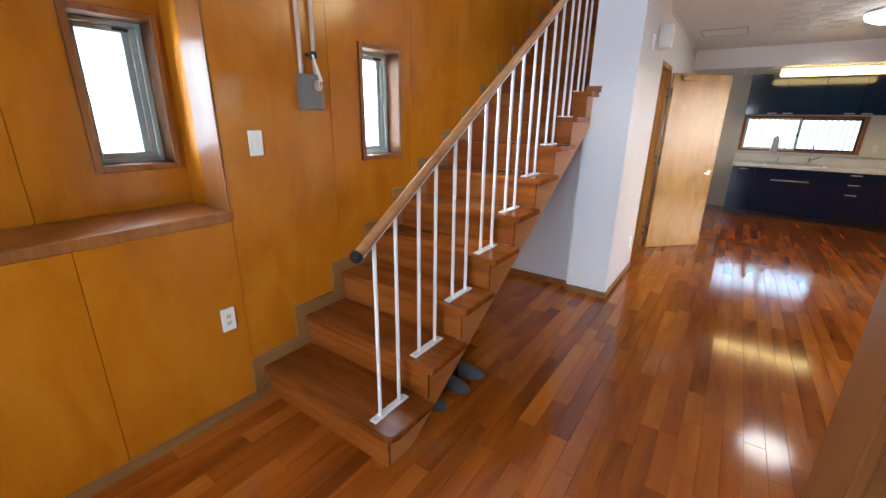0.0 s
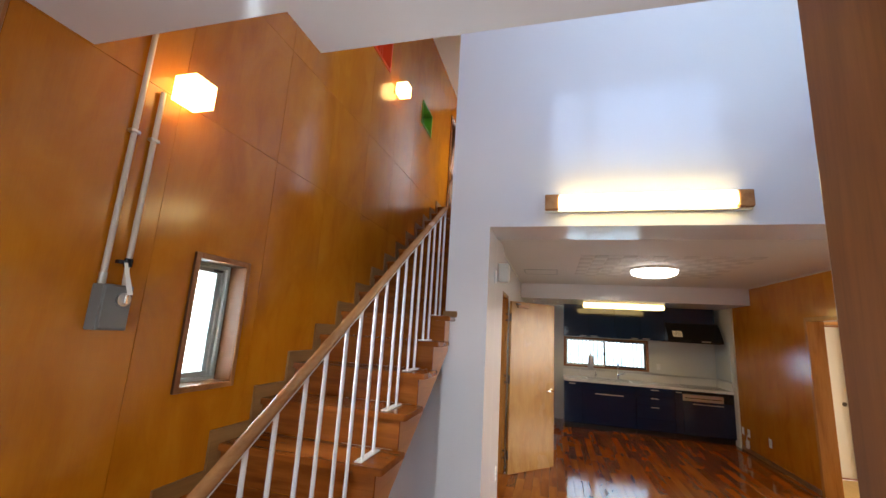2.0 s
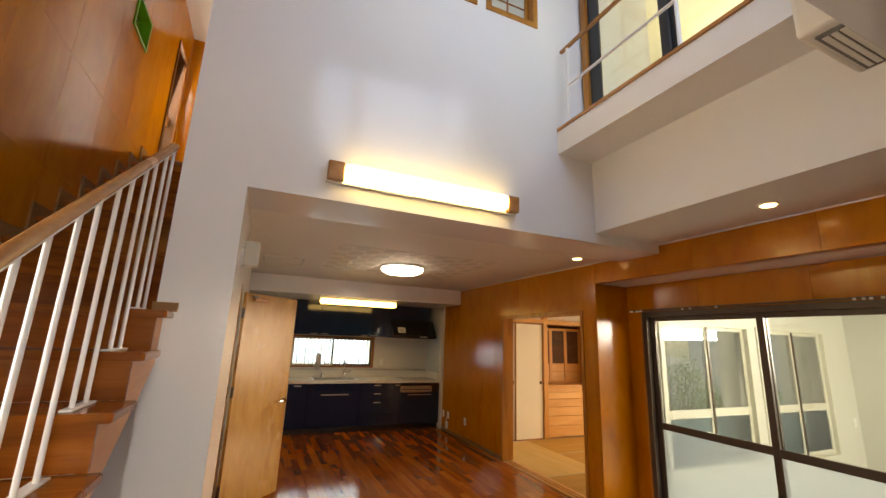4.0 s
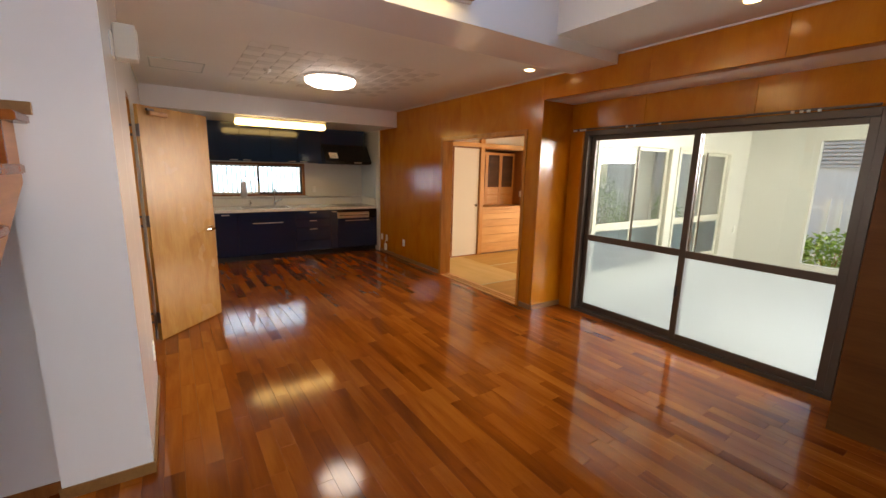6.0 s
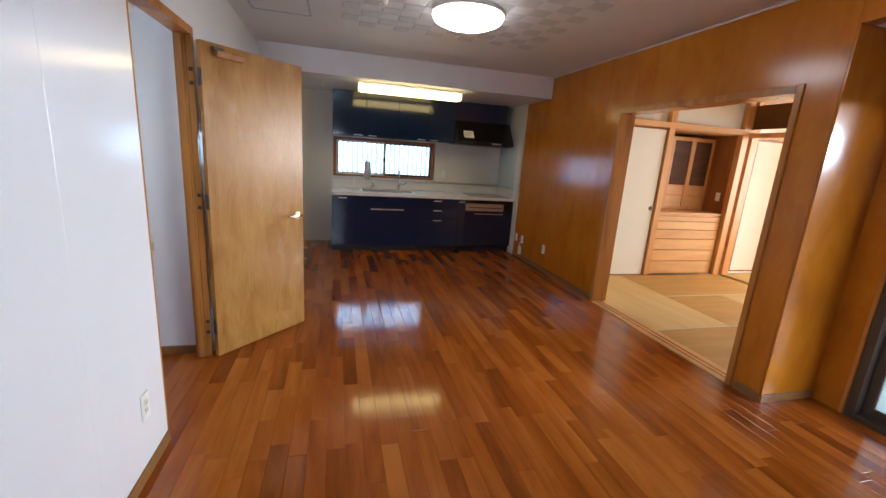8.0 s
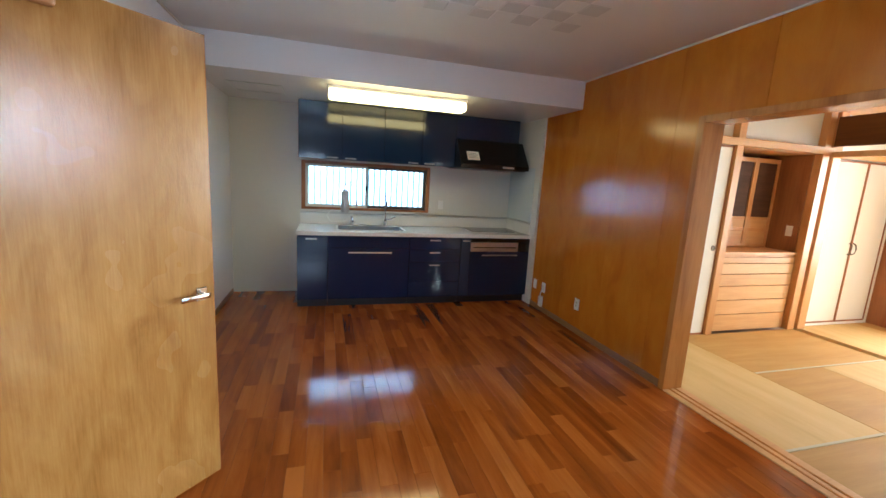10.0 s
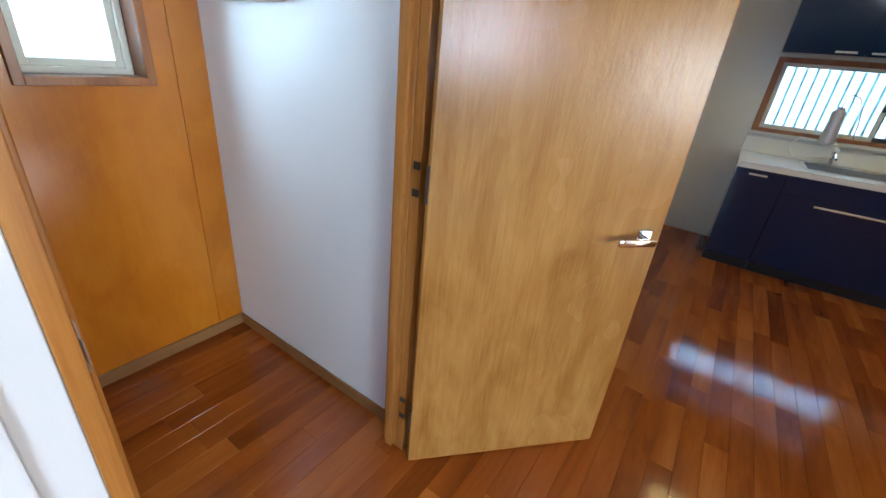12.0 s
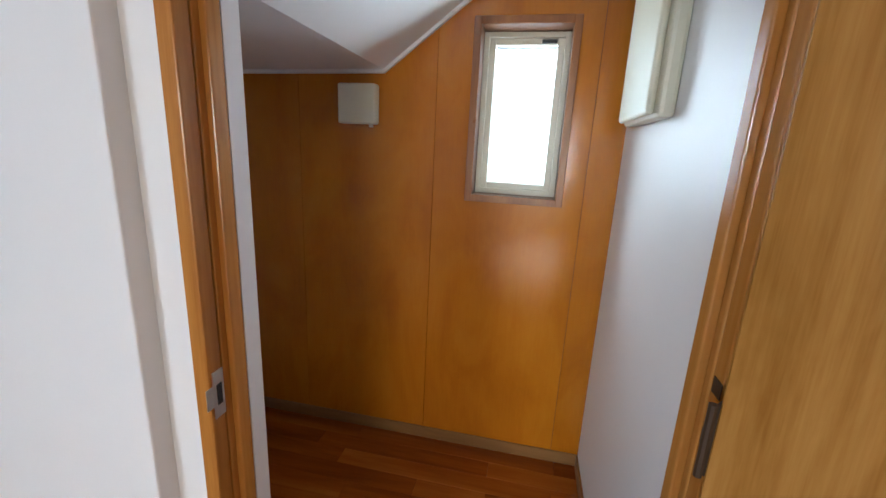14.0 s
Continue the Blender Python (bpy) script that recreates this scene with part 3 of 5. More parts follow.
wt = wall_window("window_6", W, WINT, FROST, "tall brown-framed window at the stair head", alu=FRAMEW, slide=False)
part("transom", box(W - 0.14, W - 0.06, 6.93, 7.39, 4.30, 4.42, 0.003), FRAMEW, wt)

# wooden-framed inner windows high on the white wall
for i, (x0, x1, z0, z1) in enumerate(UWIN):
    w = tagged(new("window_%d" % (7 + i)), "wooden-framed lattice window with frosted panes", "window", kind="structure")
    t = 0.05
    fr = bmesh.new()
    for a, b, c, d in ((x0, x0 + t, z0, z1), (x1 - t, x1, z0, z1), (x0 + t, x1 - t, z0, z0 + t), (x0 + t, x1 - t, z1 - t, z1)):
        bx(fr, a, b, VY - 0.014, 4.05, c, d, 0.003)
    part("window_frame", fr, CASING, w)
    n = 2 if i == 0 else 1
    x0, x1, z0, z1 = x0 + t, x1 - t, z0 + t, z1 - t
    for k in range(n):
        a, b = x0 + (x1 - x0) * k / n - (0.015 if k else 0), x0 + (x1 - x0) * (k + 1) / n
        yo = 3.945 + 0.04 * (k == 0)
        sa = bmesh.new()
        s = 0.032
        for p, q, c, d in ((a, a + s, z0, z1), (b - s, b, z0, z1), (a + s, b - s, z0, z0 + s), (a + s, b - s, z1 - s, z1)):
            bx(sa, p, q, yo, yo + 0.03, c, d, 0.002)
        sash = part("sash", sa, CASING, w)
        bars = bmesh.new()
        for q in (1, 2) if n == 2 else (1,):
            xx = a + s + (b - a - 2 * s) * q / (3 if n == 2 else 2)
            bx(bars, xx - 0.007, xx + 0.007, yo + 0.004, yo + 0.024, z0 + s, z1 - s)
        for q in (1, 2, 3):
            zz = z0 + s + (z1 - z0 - 2 * s) * q / 4
            bx(bars, a + s, b - s, yo + 0.006, yo + 0.022, zz - 0.007, zz + 0.007)
        part("glazing_bars", bars, FRAMEW, sash)
        part("pane", box(a + s, b - s, yo + 0.013, yo + 0.016, z0 + s, z1 - s), FROST, sash)
structure("wall_room_behind", box(0.3, 2.2, 4.35, 4.4, 4.2, 5.5), PLASTER, "pale wall behind the lattice windows", "wall")

# kitchen window
w = tagged(new("window_9"), "brown-framed sliding kitchen window with ribbed frosted panes", "window", kind="structure")
fr = bmesh.new()
x0, x1, z0, z1 = KWIN
for a, b, c, d in ((x0, x0 + 0.045, z0, z1), (x1 - 0.045, x1, z0, z1), (x0 + 0.045, x1 - 0.045, z0, z0 + 0.03), (x0 + 0.045, x1 - 0.045, z1 - 0.04, z1)):
    bx(fr, a, b, 9.64, 9.77, c, d, 0.003)
part("window_frame", fr, FRAMEW, w)
for k in range(2):
    a, b = (x0 + 0.045, x0 + 0.80) if k == 0 else (x0 + 0.78, x1 - 0.045)
    yy = 9.675 + 0.03 * k
    sa = bmesh.new()
    for p, q, c, d in ((a, a + 0.03, z0 + 0.03, z1 - 0.04), (b - 0.03, b, z0 + 0.03, z1 - 0.04), (a + 0.03, b - 0.03, z0 + 0.03, z0 + 0.065), (a + 0.03, b - 0.03, z1 - 0.07, z1 - 0.04)):
        bx(sa, p, q, yy, yy + 0.025, c, d, 0.002)
    sash = part("sash", sa, ALUPALE if k == 0 else BRONZE, w)
    g = part("pane", box(a + 0.03, b - 0.03, yy + 0.01, yy + 0.014, z0 + 0.065, z1 - 0.07), GLASS, sash)
    g.visible_shadow = False
part("latch", box(x0 + 0.775, x0 + 0.80, 9.655, 9.675, 1.30, 1.36, 0.003), DARKALU, w)
# corrugated sheet outside it
fold_strips = []
bm = bmesh.new()
row = []
for i in range(241):
    x = 0.3 + 2.2 * i / 240
    y = 9.83 + 0.018 * math.copysign(abs(math.sin(x * math.pi / 0.075)) ** 0.5, math.sin(x * math.pi / 0.075))
    row.append((bm.verts.new((x, y, 0.7)), bm.verts.new((x, y, 1.95))))
for p, q in zip(row, row[1:]):
    bm.faces.new((p[0], q[0], q[1], p[1]))
# Shade lines of the sheet's folds, added as thin grey strips.
for i in range(30):
    x = 0.3 + 0.075 * i
    fold_strips.append(box(x - 0.011, x + 0.011, 9.800, 9.806, 0.7, 1.95))
o = tagged(mesh_ob("corrugated_screen", bm, frosted("pale_plastic_sheet", (0.86, 0.93, 0.88), 0.03)), "pale translucent corrugated screen outside the kitchen window", "screen", kind="structure")
fold_shade_mat = frosted("fold_shade_strip", (0.42, 0.50, 0.46), 0.03)
for b in fold_strips:
    part("fold_shade", b, fold_shade_mat, o)

# ---- sliding glass doors ----
sd = tagged(new("door_1"), "bronze aluminium sliding doors, clear above and frosted below", "sliding door", kind="structure")
y0, y1, z0, z1 = SL
fr = bmesh.new()
for a, b, c, d in ((y0, y0 + 0.05, 0, z1), (y1 - 0.05, y1, 0, z1), (y0 + 0.05, y1 - 0.05, 0, 0.035), (y0 + 0.05, y1 - 0.05, z1 - 0.055, z1)):
    bx(fr, 3.862, 3.985, a, b, c, d, 0.003)
part("door_frame", fr, BRONZE, sd)
for k in range(2):
    a, b = (3.37, y1 - 0.05) if k == 0 else (y0 + 0.05, 3.43)
    xx = 3.905 if k == 1 else 3.94
    s = 0.055
    sa = bmesh.new()
    for p, q, c, d in ((a, a + s, 0.035, z1 - 0.055), (b - s, b, 0.035, z1 - 0.055), (a + s, b - s, 0.035, 0.10), (a + s, b - s, z1 - 0.10, z1 - 0.055), (a + s, b - s, 0.830, 0.895)):
        bx(sa, xx - 0.014, xx + 0.014, p, q, c, d, 0.003)
    leaf = part("door_leaf", sa, BRONZE, sd)
    g = part("pane", box(xx - 0.003, xx + 0.003, a + s, b - s, 0.895, z1 - 0.10), GLASS, leaf, "clear glass pane")
    g.visible_shadow = False
    g = part("pane", box(xx - 0.003, xx + 0.003, a + s, b - s, 0.10, 0.830), FROST2, leaf, "frosted glass pane")
    g.visible_shadow = False
part("pull", box(3.876, 3.892, 3.40, 3.425, 0.46, 0.56, 0.003), DARKALU, sd)
part("jamb_trim", box(3.855, 3.8725, 4.556, 4.580, 0, 2.0, 0.003), CASING, sd)
ct = tagged(new("curtain_rail"), "thin white curtain rail with runners over the sliding doors", "curtain rail")
part("rail", box(3.845, 3.862, 2.3, 4.70, 2.028, 2.044, 0.002), BRONZE, ct)
for yy in (4.68, 4.655, 4.60, 4.57, 4.54, 4.05, 3.97, 3.72, 2.75, 2.70, 2.66, 2.6):
    part("runner", box(3.834, 3.845, yy - 0.01, yy + 0.01, 2.018, 2.036, 0.002), PLASTIC, ct)

# ---- sunroom ----
structure("floor_sunroom", box(3.99, 8.3, 0.0, 4.6, -0.12, -0.02), TILE, "pale smooth sunroom floor", "floor")
SW = [(4.03, 5.62, 0.30, 1.945), (5.77, 7.32, 0.30, 1.945)]
structure("wall_sunroom_north", slab(bmesh.new(), 'y', 4.5, 4.6, 3.99, 8.3, -0.02, 2.5, SW), SUNWHITE, "white sunroom wall with sliding windows", "wall")
structure("wall_sunroom_east", slab(bmesh.new(), 'x', 7.93, 8.03, 0.0, 4.5, -0.02, 2.5, [(3.02, 3.62, 0.30, 2.11), (0.5, 2.7, 0.30, 2.11)]), SUNWHITE, "white sunroom end wall with an opening", "wall")
structure("ceiling_sunroom", box(3.99, 8.3, 0.0, 4.6, 2.43, 2.55), SUNWHITE, "white sunroom ceiling", "ceiling")
structure("wall_sunroom_south", slab(bmesh.new(), 'y', 0.0, 0.12, 3.99, 8.3, -0.02, 2.5, [(4.1, 7.9, 0.45, 2.3)]), SUNWHITE, "white sunroom wall with a wide opening", "wall")
for i, (a, b, c, d) in enumerate(SW):
    w = tagged(new("window_%d" % (10 + i)), "pale aluminium sliding window with frosted lower panes", "window", kind="structure")
    fr = bmesh.new()
    for p, q, r, s in ((a, a + 0.04, c, d), (b - 0.04, b, c, d), (a + 0.04, b - 0.04, c, c + 0.05), (a + 0.04, b - 0.04, d - 0.04, d)):
        bx(fr, p, q, 4.485, 4.56, r, s, 0.003)
    part("window_frame", fr, ALUPALE, w)
    m = (a + b) / 2
    for k, (p, q) in enumerate(((a + 0.04, m + 0.03), (m - 0.03, b - 0.04))):
        yy = 4.51 + 0.025 * k
        sa = bmesh.new()
        for e, f, r, s in ((p, p + 0.06, c + 0.05, d - 0.04), (q - 0.06, q, c + 0.05, d - 0.04), (p + 0.06, q - 0.06, c + 0.05, c + 0.11), (p + 0.06, q - 0.06, d - 0.08, d - 0.04), (p + 0.06, q - 0.06, 0.90, 0.99)):
            bx(sa, e, f, yy, yy + 0.02, r, s, 0.002)
        sash = part("sash", sa, ALUPALE, w)
        if k == 0:
            part("meeting_stile", box(q - 0.03, q + 0.002, yy - 0.012, yy - 0.0005, c + 0.05, d - 0.04, 0.002), BRONZE, w)
        part("pane", box(p + 0.06, q - 0.06, yy + 0.008, yy + 0.012, 0.99, d - 0.08), GLASS2, sash)
        part("pane", box(p + 0.06, q - 0.06, yy + 0.008, yy + 0.012, c + 0.11, 0.90), FROST2, sash)
structure("wall_behind_windows", box(3.99, 7.6, 4.72, 4.78, 0.0, 2.5), painted("grey_screen", (0.74, 0.75, 0.76), 0.8), "grey screen behind the sunroom windows", "wall")
o = thing("wall_socket", "white socket plate on the sunroom wall", "socket")
part("plate", box(7.74, 7.82, 4.49, 4.499, 0.66, 0.78, 0.003), PLASTIC, o)
part("socket", box(7.765, 7.795, 4.482, 4.4895, 0.69, 0.75, 0.003), PLASTIC, o)

# ---- outside ----
structure("ground", box(-60, 90, -80, 60, -0.4, -0.3), SOIL, "pale concrete ground around the house", "ground")
random.seed(5)


def shrub(x, y, z, r, h, n):
    o = thing("shrub", "yellow-green leafy garden shrub", "shrub", "garden shrubs")
    tr = bmesh.new()
    for k in range(5):
        a = 2 * math.pi * k / 5
        rod(tr, (x, y, z), (x + r * 0.6 * math.cos(a), y + r * 0.6 * math.sin(a), z + h * 0.7), 0.014, 6, 0.005)
    part("trunk", tr, FRAMEW, o)
    lf = bmesh.new()
    for _ in range(n):
        a, q = random.uniform(0, 6.28), r * math.sqrt(random.random())
        c = Vector((x + q * math.cos(a), y + q * math.sin(a), z + h * random.uniform(0.12, 1.0) * (1 - 0.35 * (q / r) ** 2)))
        e = Euler((random.uniform(-1, 1), random.uniform(-1, 1), random.uniform(0, 6.28)))
        l, wd = random.uniform(0.07, 0.13), random.uniform(0.02, 0.04)
        lf.faces.new([lf.verts.new(c + e.to_matrix() @ Vector(p)) for p in ((0, 0, 0), (l * 0.5, wd, 0.01), (l, 0, -0.01), (l * 0.5, -wd, 0.01))])
    part("crown", lf, LEAF, o)


for x, y, r, h, n in ((9.9, 3.7, 0.5, 1.0, 700), (9.9, 4.5, 0.5, 1.05, 600), (9.8, 2.9, 0.45, 0.95, 600), (9.9, 2.1, 0.5, 1.6, 700), (9.8, 1.3, 0.45, 1.2, 600), (9.9, 0.5, 0.5, 1.9, 700), (5.2, -2.6, 0.6, 2.0, 500), (6.4, -2.8, 0.6, 1.7, 500), (7.5, -2.7, 0.7, 2.2, 500), (8.6, -2.4, 0.6, 1.6, 400)):
    shrub(x, y, -0.3, r, h, n)
f = thing("fence", "white slatted garden fence behind the shrubs", "fence")
for i in range(34):
    part("slat", box(3.6 + i * 0.18, 3.66 + i * 0.18, -3.95, -3.92, -0.3, 1.5), STEELW, f)
for zz in (0.1, 1.3):
    part("rail", box(3.5, 9.7, -3.92, -3.89, zz, zz + 0.06), STEELW, f)
f = thing("fence", "white slatted garden fence at the side", "fence")
for i in range(30):
    part("slat", box(10.62, 10.65, -1.2 + i * 0.18, -1.12 + i * 0.18, -0.3, 1.2), STEELW, f)
for zz in (0.1, 1.0):
    part("rail", box(10.65, 10.68, -1.3, 4.3, zz, zz + 0.06), STEELW, f)
hs = thing("house", "white rendered neighbouring house with a tiled roof", "house")
part("wall", slab(bmesh.new(), 'x', 15, 22, -3, 9, -0.3, 3.2, []), FARWALL, hs)
bm = bmesh.new()
for i in range(10):
    bx(bm, 14.5 + i * 0.35, 15.0 + i * 0.35, -3.5, 9.5, 3.2 + i * 0.17, 3.36 + i * 0.17)
part("roof", bm, painted("grey_tile", (0.32, 0.30, 0.30), 0.8), hs)
for i in range(12):
    part("shutter_slat", box(14.9, 14.99, 4.2, 6.6, 1.9 + i * 0.1, 1.96 + i * 0.1), painted("grey_slat", (0.55, 0.53, 0.52), 0.6) if i == 0 else bpy.data.materials["grey_slat"], hs)
hs2 = thing("house", "white rendered house beyond the fence", "house")
part("wall", box(-4, 20, -16, -11, -0.3, 4.0), FARWALL, hs2)
part("roof", box(-4.4, 20.4, -16.4, -10.6, 4.0, 4.3), painted("grey_slab", (0.35, 0.34, 0.33), 0.8), hs2)
for xx in (2, 6, 10, 14):
    part("window", box(xx, xx + 1.6, -11, -10.96, 0.9, 2.3), DARKALU, hs2)

# ---- mat room ----
structure("wall_mat_north", slab(bmesh.new(), 'y', 7.65, 7.75, 3.5, 9.4, 0, 2.5, [(4.93, 6.10, 0, 2.02), (6.44, 7.53, 0.03, 1.985)]), PLASTER, "cream plaster wall of the mat room", "wall")
structure("wall_mat_west", slab(bmesh.new(), 'x', 3.501, 3.56, 4.79, 7.65, 0, 2.5, [FUS]), PLASTER, "cream plaster inner wall of the mat room", "wall")
structure("wall_mat_south", box(3.5, 9.4, 4.785, 4.88, 0, 2.5), PLASTER, "cream plaster wall of the mat room", "wall")
structure("wall_mat_east", slab(bmesh.new(), 'x', 9.4, 9.5, 4.8, 7.7, 0, 2.5, [(5.1, 7.3, 0.5, 2.3)]), PLASTER, "cream plaster wall with a wide window", "wall")
structure("ceiling_mat", box(3.5, 9.4, 4.8, 7.7, 2.46, 2.55), HINOKI, "pale wooden ceiling of the mat room", "ceiling")
structure("floor_mat_base", box(3.5, 9.4, 4.8, 8.4, -0.15, -0.045), SKIRT, "boards under the straw mats", "floor")
door_c = tagged(new("door_2"), "pale wooden casing of the mat room opening", "door frame", kind="structure")
part("jamb", box(3.388, 3.57, 6.645, 6.698, -0.005, 2.033, 0.003), CASING, door_c)
part("jamb", box(3.388, 3.57, 4.957, 5.0, -0.005, 2.033, 0.003), CASING, door_c)
part("head", box(3.388, 3.57, 5.0, 6.645, 1.985, 2.033, 0.003), CASING, door_c)
part("sill", box(3.388, 3.57, 5.0, 6.645, -0.03, 0.008, 0.003), HINOKI, door_c)
for k in (0, 1):
    part("track", box(3.44 + 0.05 * k, 3.455 + 0.05 * k, 5.0, 6.645, 0.008, 0.011), CASING, door_c)
# straw mats: (x0, x1, y0, y1), grain; 1 also takes the painted sheen tone
MATS = [(3.57, 4.48, 4.88, 5.87, 0), (3.57, 4.48, 5.87, 7.60, 1), (4.48, 6.18, 6.74, 7.60, 0), (4.48, 5.285, 5.87, 6.74, 0), (5.285, 6.18, 5.0, 6.74, 1), (4.48, 5.285, 4.88, 5.87, 0), (5.285, 6.18, 4.88, 5.0, 0),
        (6.30, 7.35, 5.9, 7.65, 1), (7.35, 9.3, 6.7, 7.65, 0), (7.35, 9.3, 5.8, 6.7, 0), (6.30, 9.3, 4.88, 5.8, 0)]
for x0, x1, y0, y1, g in MATS:
    o = thing("straw_mat", "tan woven straw floor mat", "floor mat", "straw mats")
    part("mat", box(x0 + 0.001, x1 - 0.001, y0 + 0.001, y1 - 0.001, -0.045, 0.0, 0.004), TATAMI if g == 0 else TATAMI_SHEEN, o)
    e = bmesh.new()
    bx(e, x0 + 0.004, x1 - 0.004, y0 + 0.003, y0 + 0.022, -0.02, 0.0015)
    part("border", e, BRAID, o)
# sliding paper panels beside the alcove
for i, (a, b) in enumerate(((3.72, 4.27), (4.25, 4.85))):
    o = thing("sliding_panel", "white paper sliding panel in thin brown frame", "sliding panel", "paper panels")
    yy = 7.635 - 0.02 * i
    part("paper", box(a + 0.02, b - 0.02, yy - 0.008, yy + 0.008, 0.02, 1.98), PLASTER, o)
    fr = bmesh.new()
    for p, q, c, d in ((a, a + 0.02, 0, 2.0), (b - 0.02, b, 0, 2.0), (a + 0.02, b - 0.02, 0, 0.02), (a + 0.02, b - 0.02, 1.98, 2.0)):
        bx(fr, p, q, yy - 0.012, yy + 0.012, c, d, 0.002)
    part("frame", fr, FRAMEW, o)
    bm = bmesh.new()
    rod(bm, (b - 0.06, yy - 0.014, 0.95), (b - 0.06, yy - 0.008, 0.95), 0.028, 16)
    part("pull", bm, BRONZE, o, smooth=True)
for a, b, c, d, n in ((4.852, 4.945, 0, 2.46, "alcove_post"), (6.075, 6.18, 0, 2.46, "alcove_post"), (6.24, 6.36, 0, 2.46, "corner_post")):
    structure(n, box(a, b, 7.58, 7.68, c, d, 0.004), PINEV, "pale square wooden post", "post")
structure("lintel", box(3.57, 6.24, 7.57, 7.648, 2.005, 2.08, 0.003), HINOKI, "pale wooden lintel along the wall", "lintel")
structure("lintel", box(6.17, 6.24, 4.88, 7.569, 1.975, 2.035, 0.003), HINOKI, "pale wooden lintel between the mat rooms", "lintel")
structure("transom_panel", box(6.185, 6.225, 4.88, 7.569, 2.09, 2.40, 0.003), DARKW, "brown boarded transom between the mat rooms", "panel")
structure("lintel", box(6.36, 9.3, 7.61, 7.648, 1.99, 2.05, 0.003), HINOKI, "pale wooden lintel above the closet", "lintel")
# built-in alcove cabinet
ac = thing("alcove_cabinet", "built-in cypress alcove cabinet with drawers and lattice doors", "cabinet")
part("body", slab(bmesh.new(), 'y', 7.66, 8.25, 4.946, 6.074, 0.0, 0.88), PINEV, ac)
z = 0.015
for h in (0.19, 0.165, 0.16, 0.135, 0.12, 0.07):
    d = part("drawer", box(4.96, 6.06, 7.635, 7.659, z, z + h - 0.008, 0.003), HINOKI, ac)
    z += h
part("top", box(4.946, 6.074, 7.63, 8.25, 0.881, 0.905, 0.003), HINOKI, ac)
for xx in (4.946, 6.059):
    part("side_panel", box(xx, xx + 0.015, 7.66, 8.3, 0.905, 2.0), FRAMEW, ac)
part("back_panel", box(4.946, 6.074, 8.25, 8.3, 0, 2.0), DARKW, ac)
part("top_panel", box(4.946, 6.074, 7.66, 8.25, 2.0, 2.02), PINEV, ac)
for k in range(3):
    a, b = 4.965 + 0.365 * k, 4.965 + 0.365 * (k + 1)
    dr = bmesh.new()
    for p, q, c, d in ((a, a + 0.035, 0.91, 1.95), (b - 0.035, b, 0.91, 1.95), (a + 0.035, b - 0.035, 0.91, 0.95), (a + 0.035, b - 0.035, 1.90, 1.95), (a + 0.035, b - 0.035, 1.10, 1.14), (a + 0.035, b - 0.035, 1.24, 1.27)):
        bx(dr, p, q, 7.985, 8.015, c, d, 0.002)
    dl = part("lattice_door", dr, PINEV, ac)
    bm = bmesh.new()
    for j in range(17):
        xx = a + 0.045 + (b - a - 0.09) * j / 16
        bx(bm, xx - 0.006, xx + 0.006, 7.996, 8.004, 1.27, 1.90)
    for j in range(9):
        zz = 1.32 + 0.075 * j
        bx(bm, a + 0.035, b - 0.035, 7.994, 8.006, zz - 0.002, zz + 0.002)
    part("reed_screen", bm, REED, dl, "dark brown reed screen")
    part("lower_board", box(a + 0.035, b - 0.035, 7.995, 8.005, 0.95, 1.24), HINOKI, dl)
o = thing("light_switch", "white switch plate beside the alcove", "switch")
part("plate", box(6.05, 6.0585, 7.72, 7.79, 1.08, 1.20, 0.002), PLASTIC, o)
# closet doors
cl = thing("closet", "white papered closet doors with brown frames", "closet")
part("body", slab(bmesh.new(), 'y', 7.76, 8.35, 6.42, 7.55, 0, 2.1), PLASTER, cl)
for k in range(2):
    a, b = (6.45, 6.985) if k == 0 else (6.985, 7.52)
    d = part("door", box(a + 0.015, b - 0.015, 7.66, 7.69, 0.05, 1.955), PLASTER, cl)
    fr = bmesh.new()
    for p, q, c, e in ((a, a + 0.015, 0.03, 1.975), (b - 0.015, b, 0.03, 1.975), (a + 0.015, b - 0.015, 0.03, 0.05), (a + 0.015, b - 0.015, 1.955, 1.975)):
        bx(fr, p, q, 7.652, 7.692, c, e, 0.002)
    part("door_frame", fr, FRAMEW, d)
    xx = 6.95 if k == 0 else 7.02
    bm = tube(bmesh.new(), [(xx, 7.66, 0.88), (xx, 7.63, 0.90), (xx + (0.01 if k else -0.01), 7.625, 0.95), (xx, 7.63, 1.0), (xx, 7.66, 1.02)], 0.007)
    part("handle", bm, BRONZE, d, smooth=True)
structure("wall_mat_niche", box(7.56, 7.62, 7.0, 7.65, 0, 2.46, 0.003), FRAMEW, "brown wooden post beside the closet", "post")

# entrance door behind the start of the walk, unseen and added to let light in
ed = tagged(new("door_5"), "unseen dark entrance door, frosted glazing added to let light in", "door", kind="structure")
bm = bmesh.new()
for a, b, c, d in ((-0.6, -0.54, 0, 2.1), (0.84, 0.9, 0, 2.1), (-0.54, 0.84, 2.04, 2.1), (0.12, 0.18, 0, 2.04), (-0.54, 0.12, 0, 0.25), (0.18, 0.84, 0, 0.25)):
    bx(bm, a, b, -1.03, -0.97, c, d, 0.004)
part("door_frame", bm, BRONZE, ed)
for a, b in ((-0.54, 0.12), (0.18, 0.84)):
    g = part("pane", box(a, b, -1.003, -0.997, 0.25, 2.04), FROST, ed)
    g.visible_shadow = False
# upper window behind the void
w = tagged(new("window_12"), "wide upper window with grey frame", "window", kind="structure")
bm = bmesh.new()
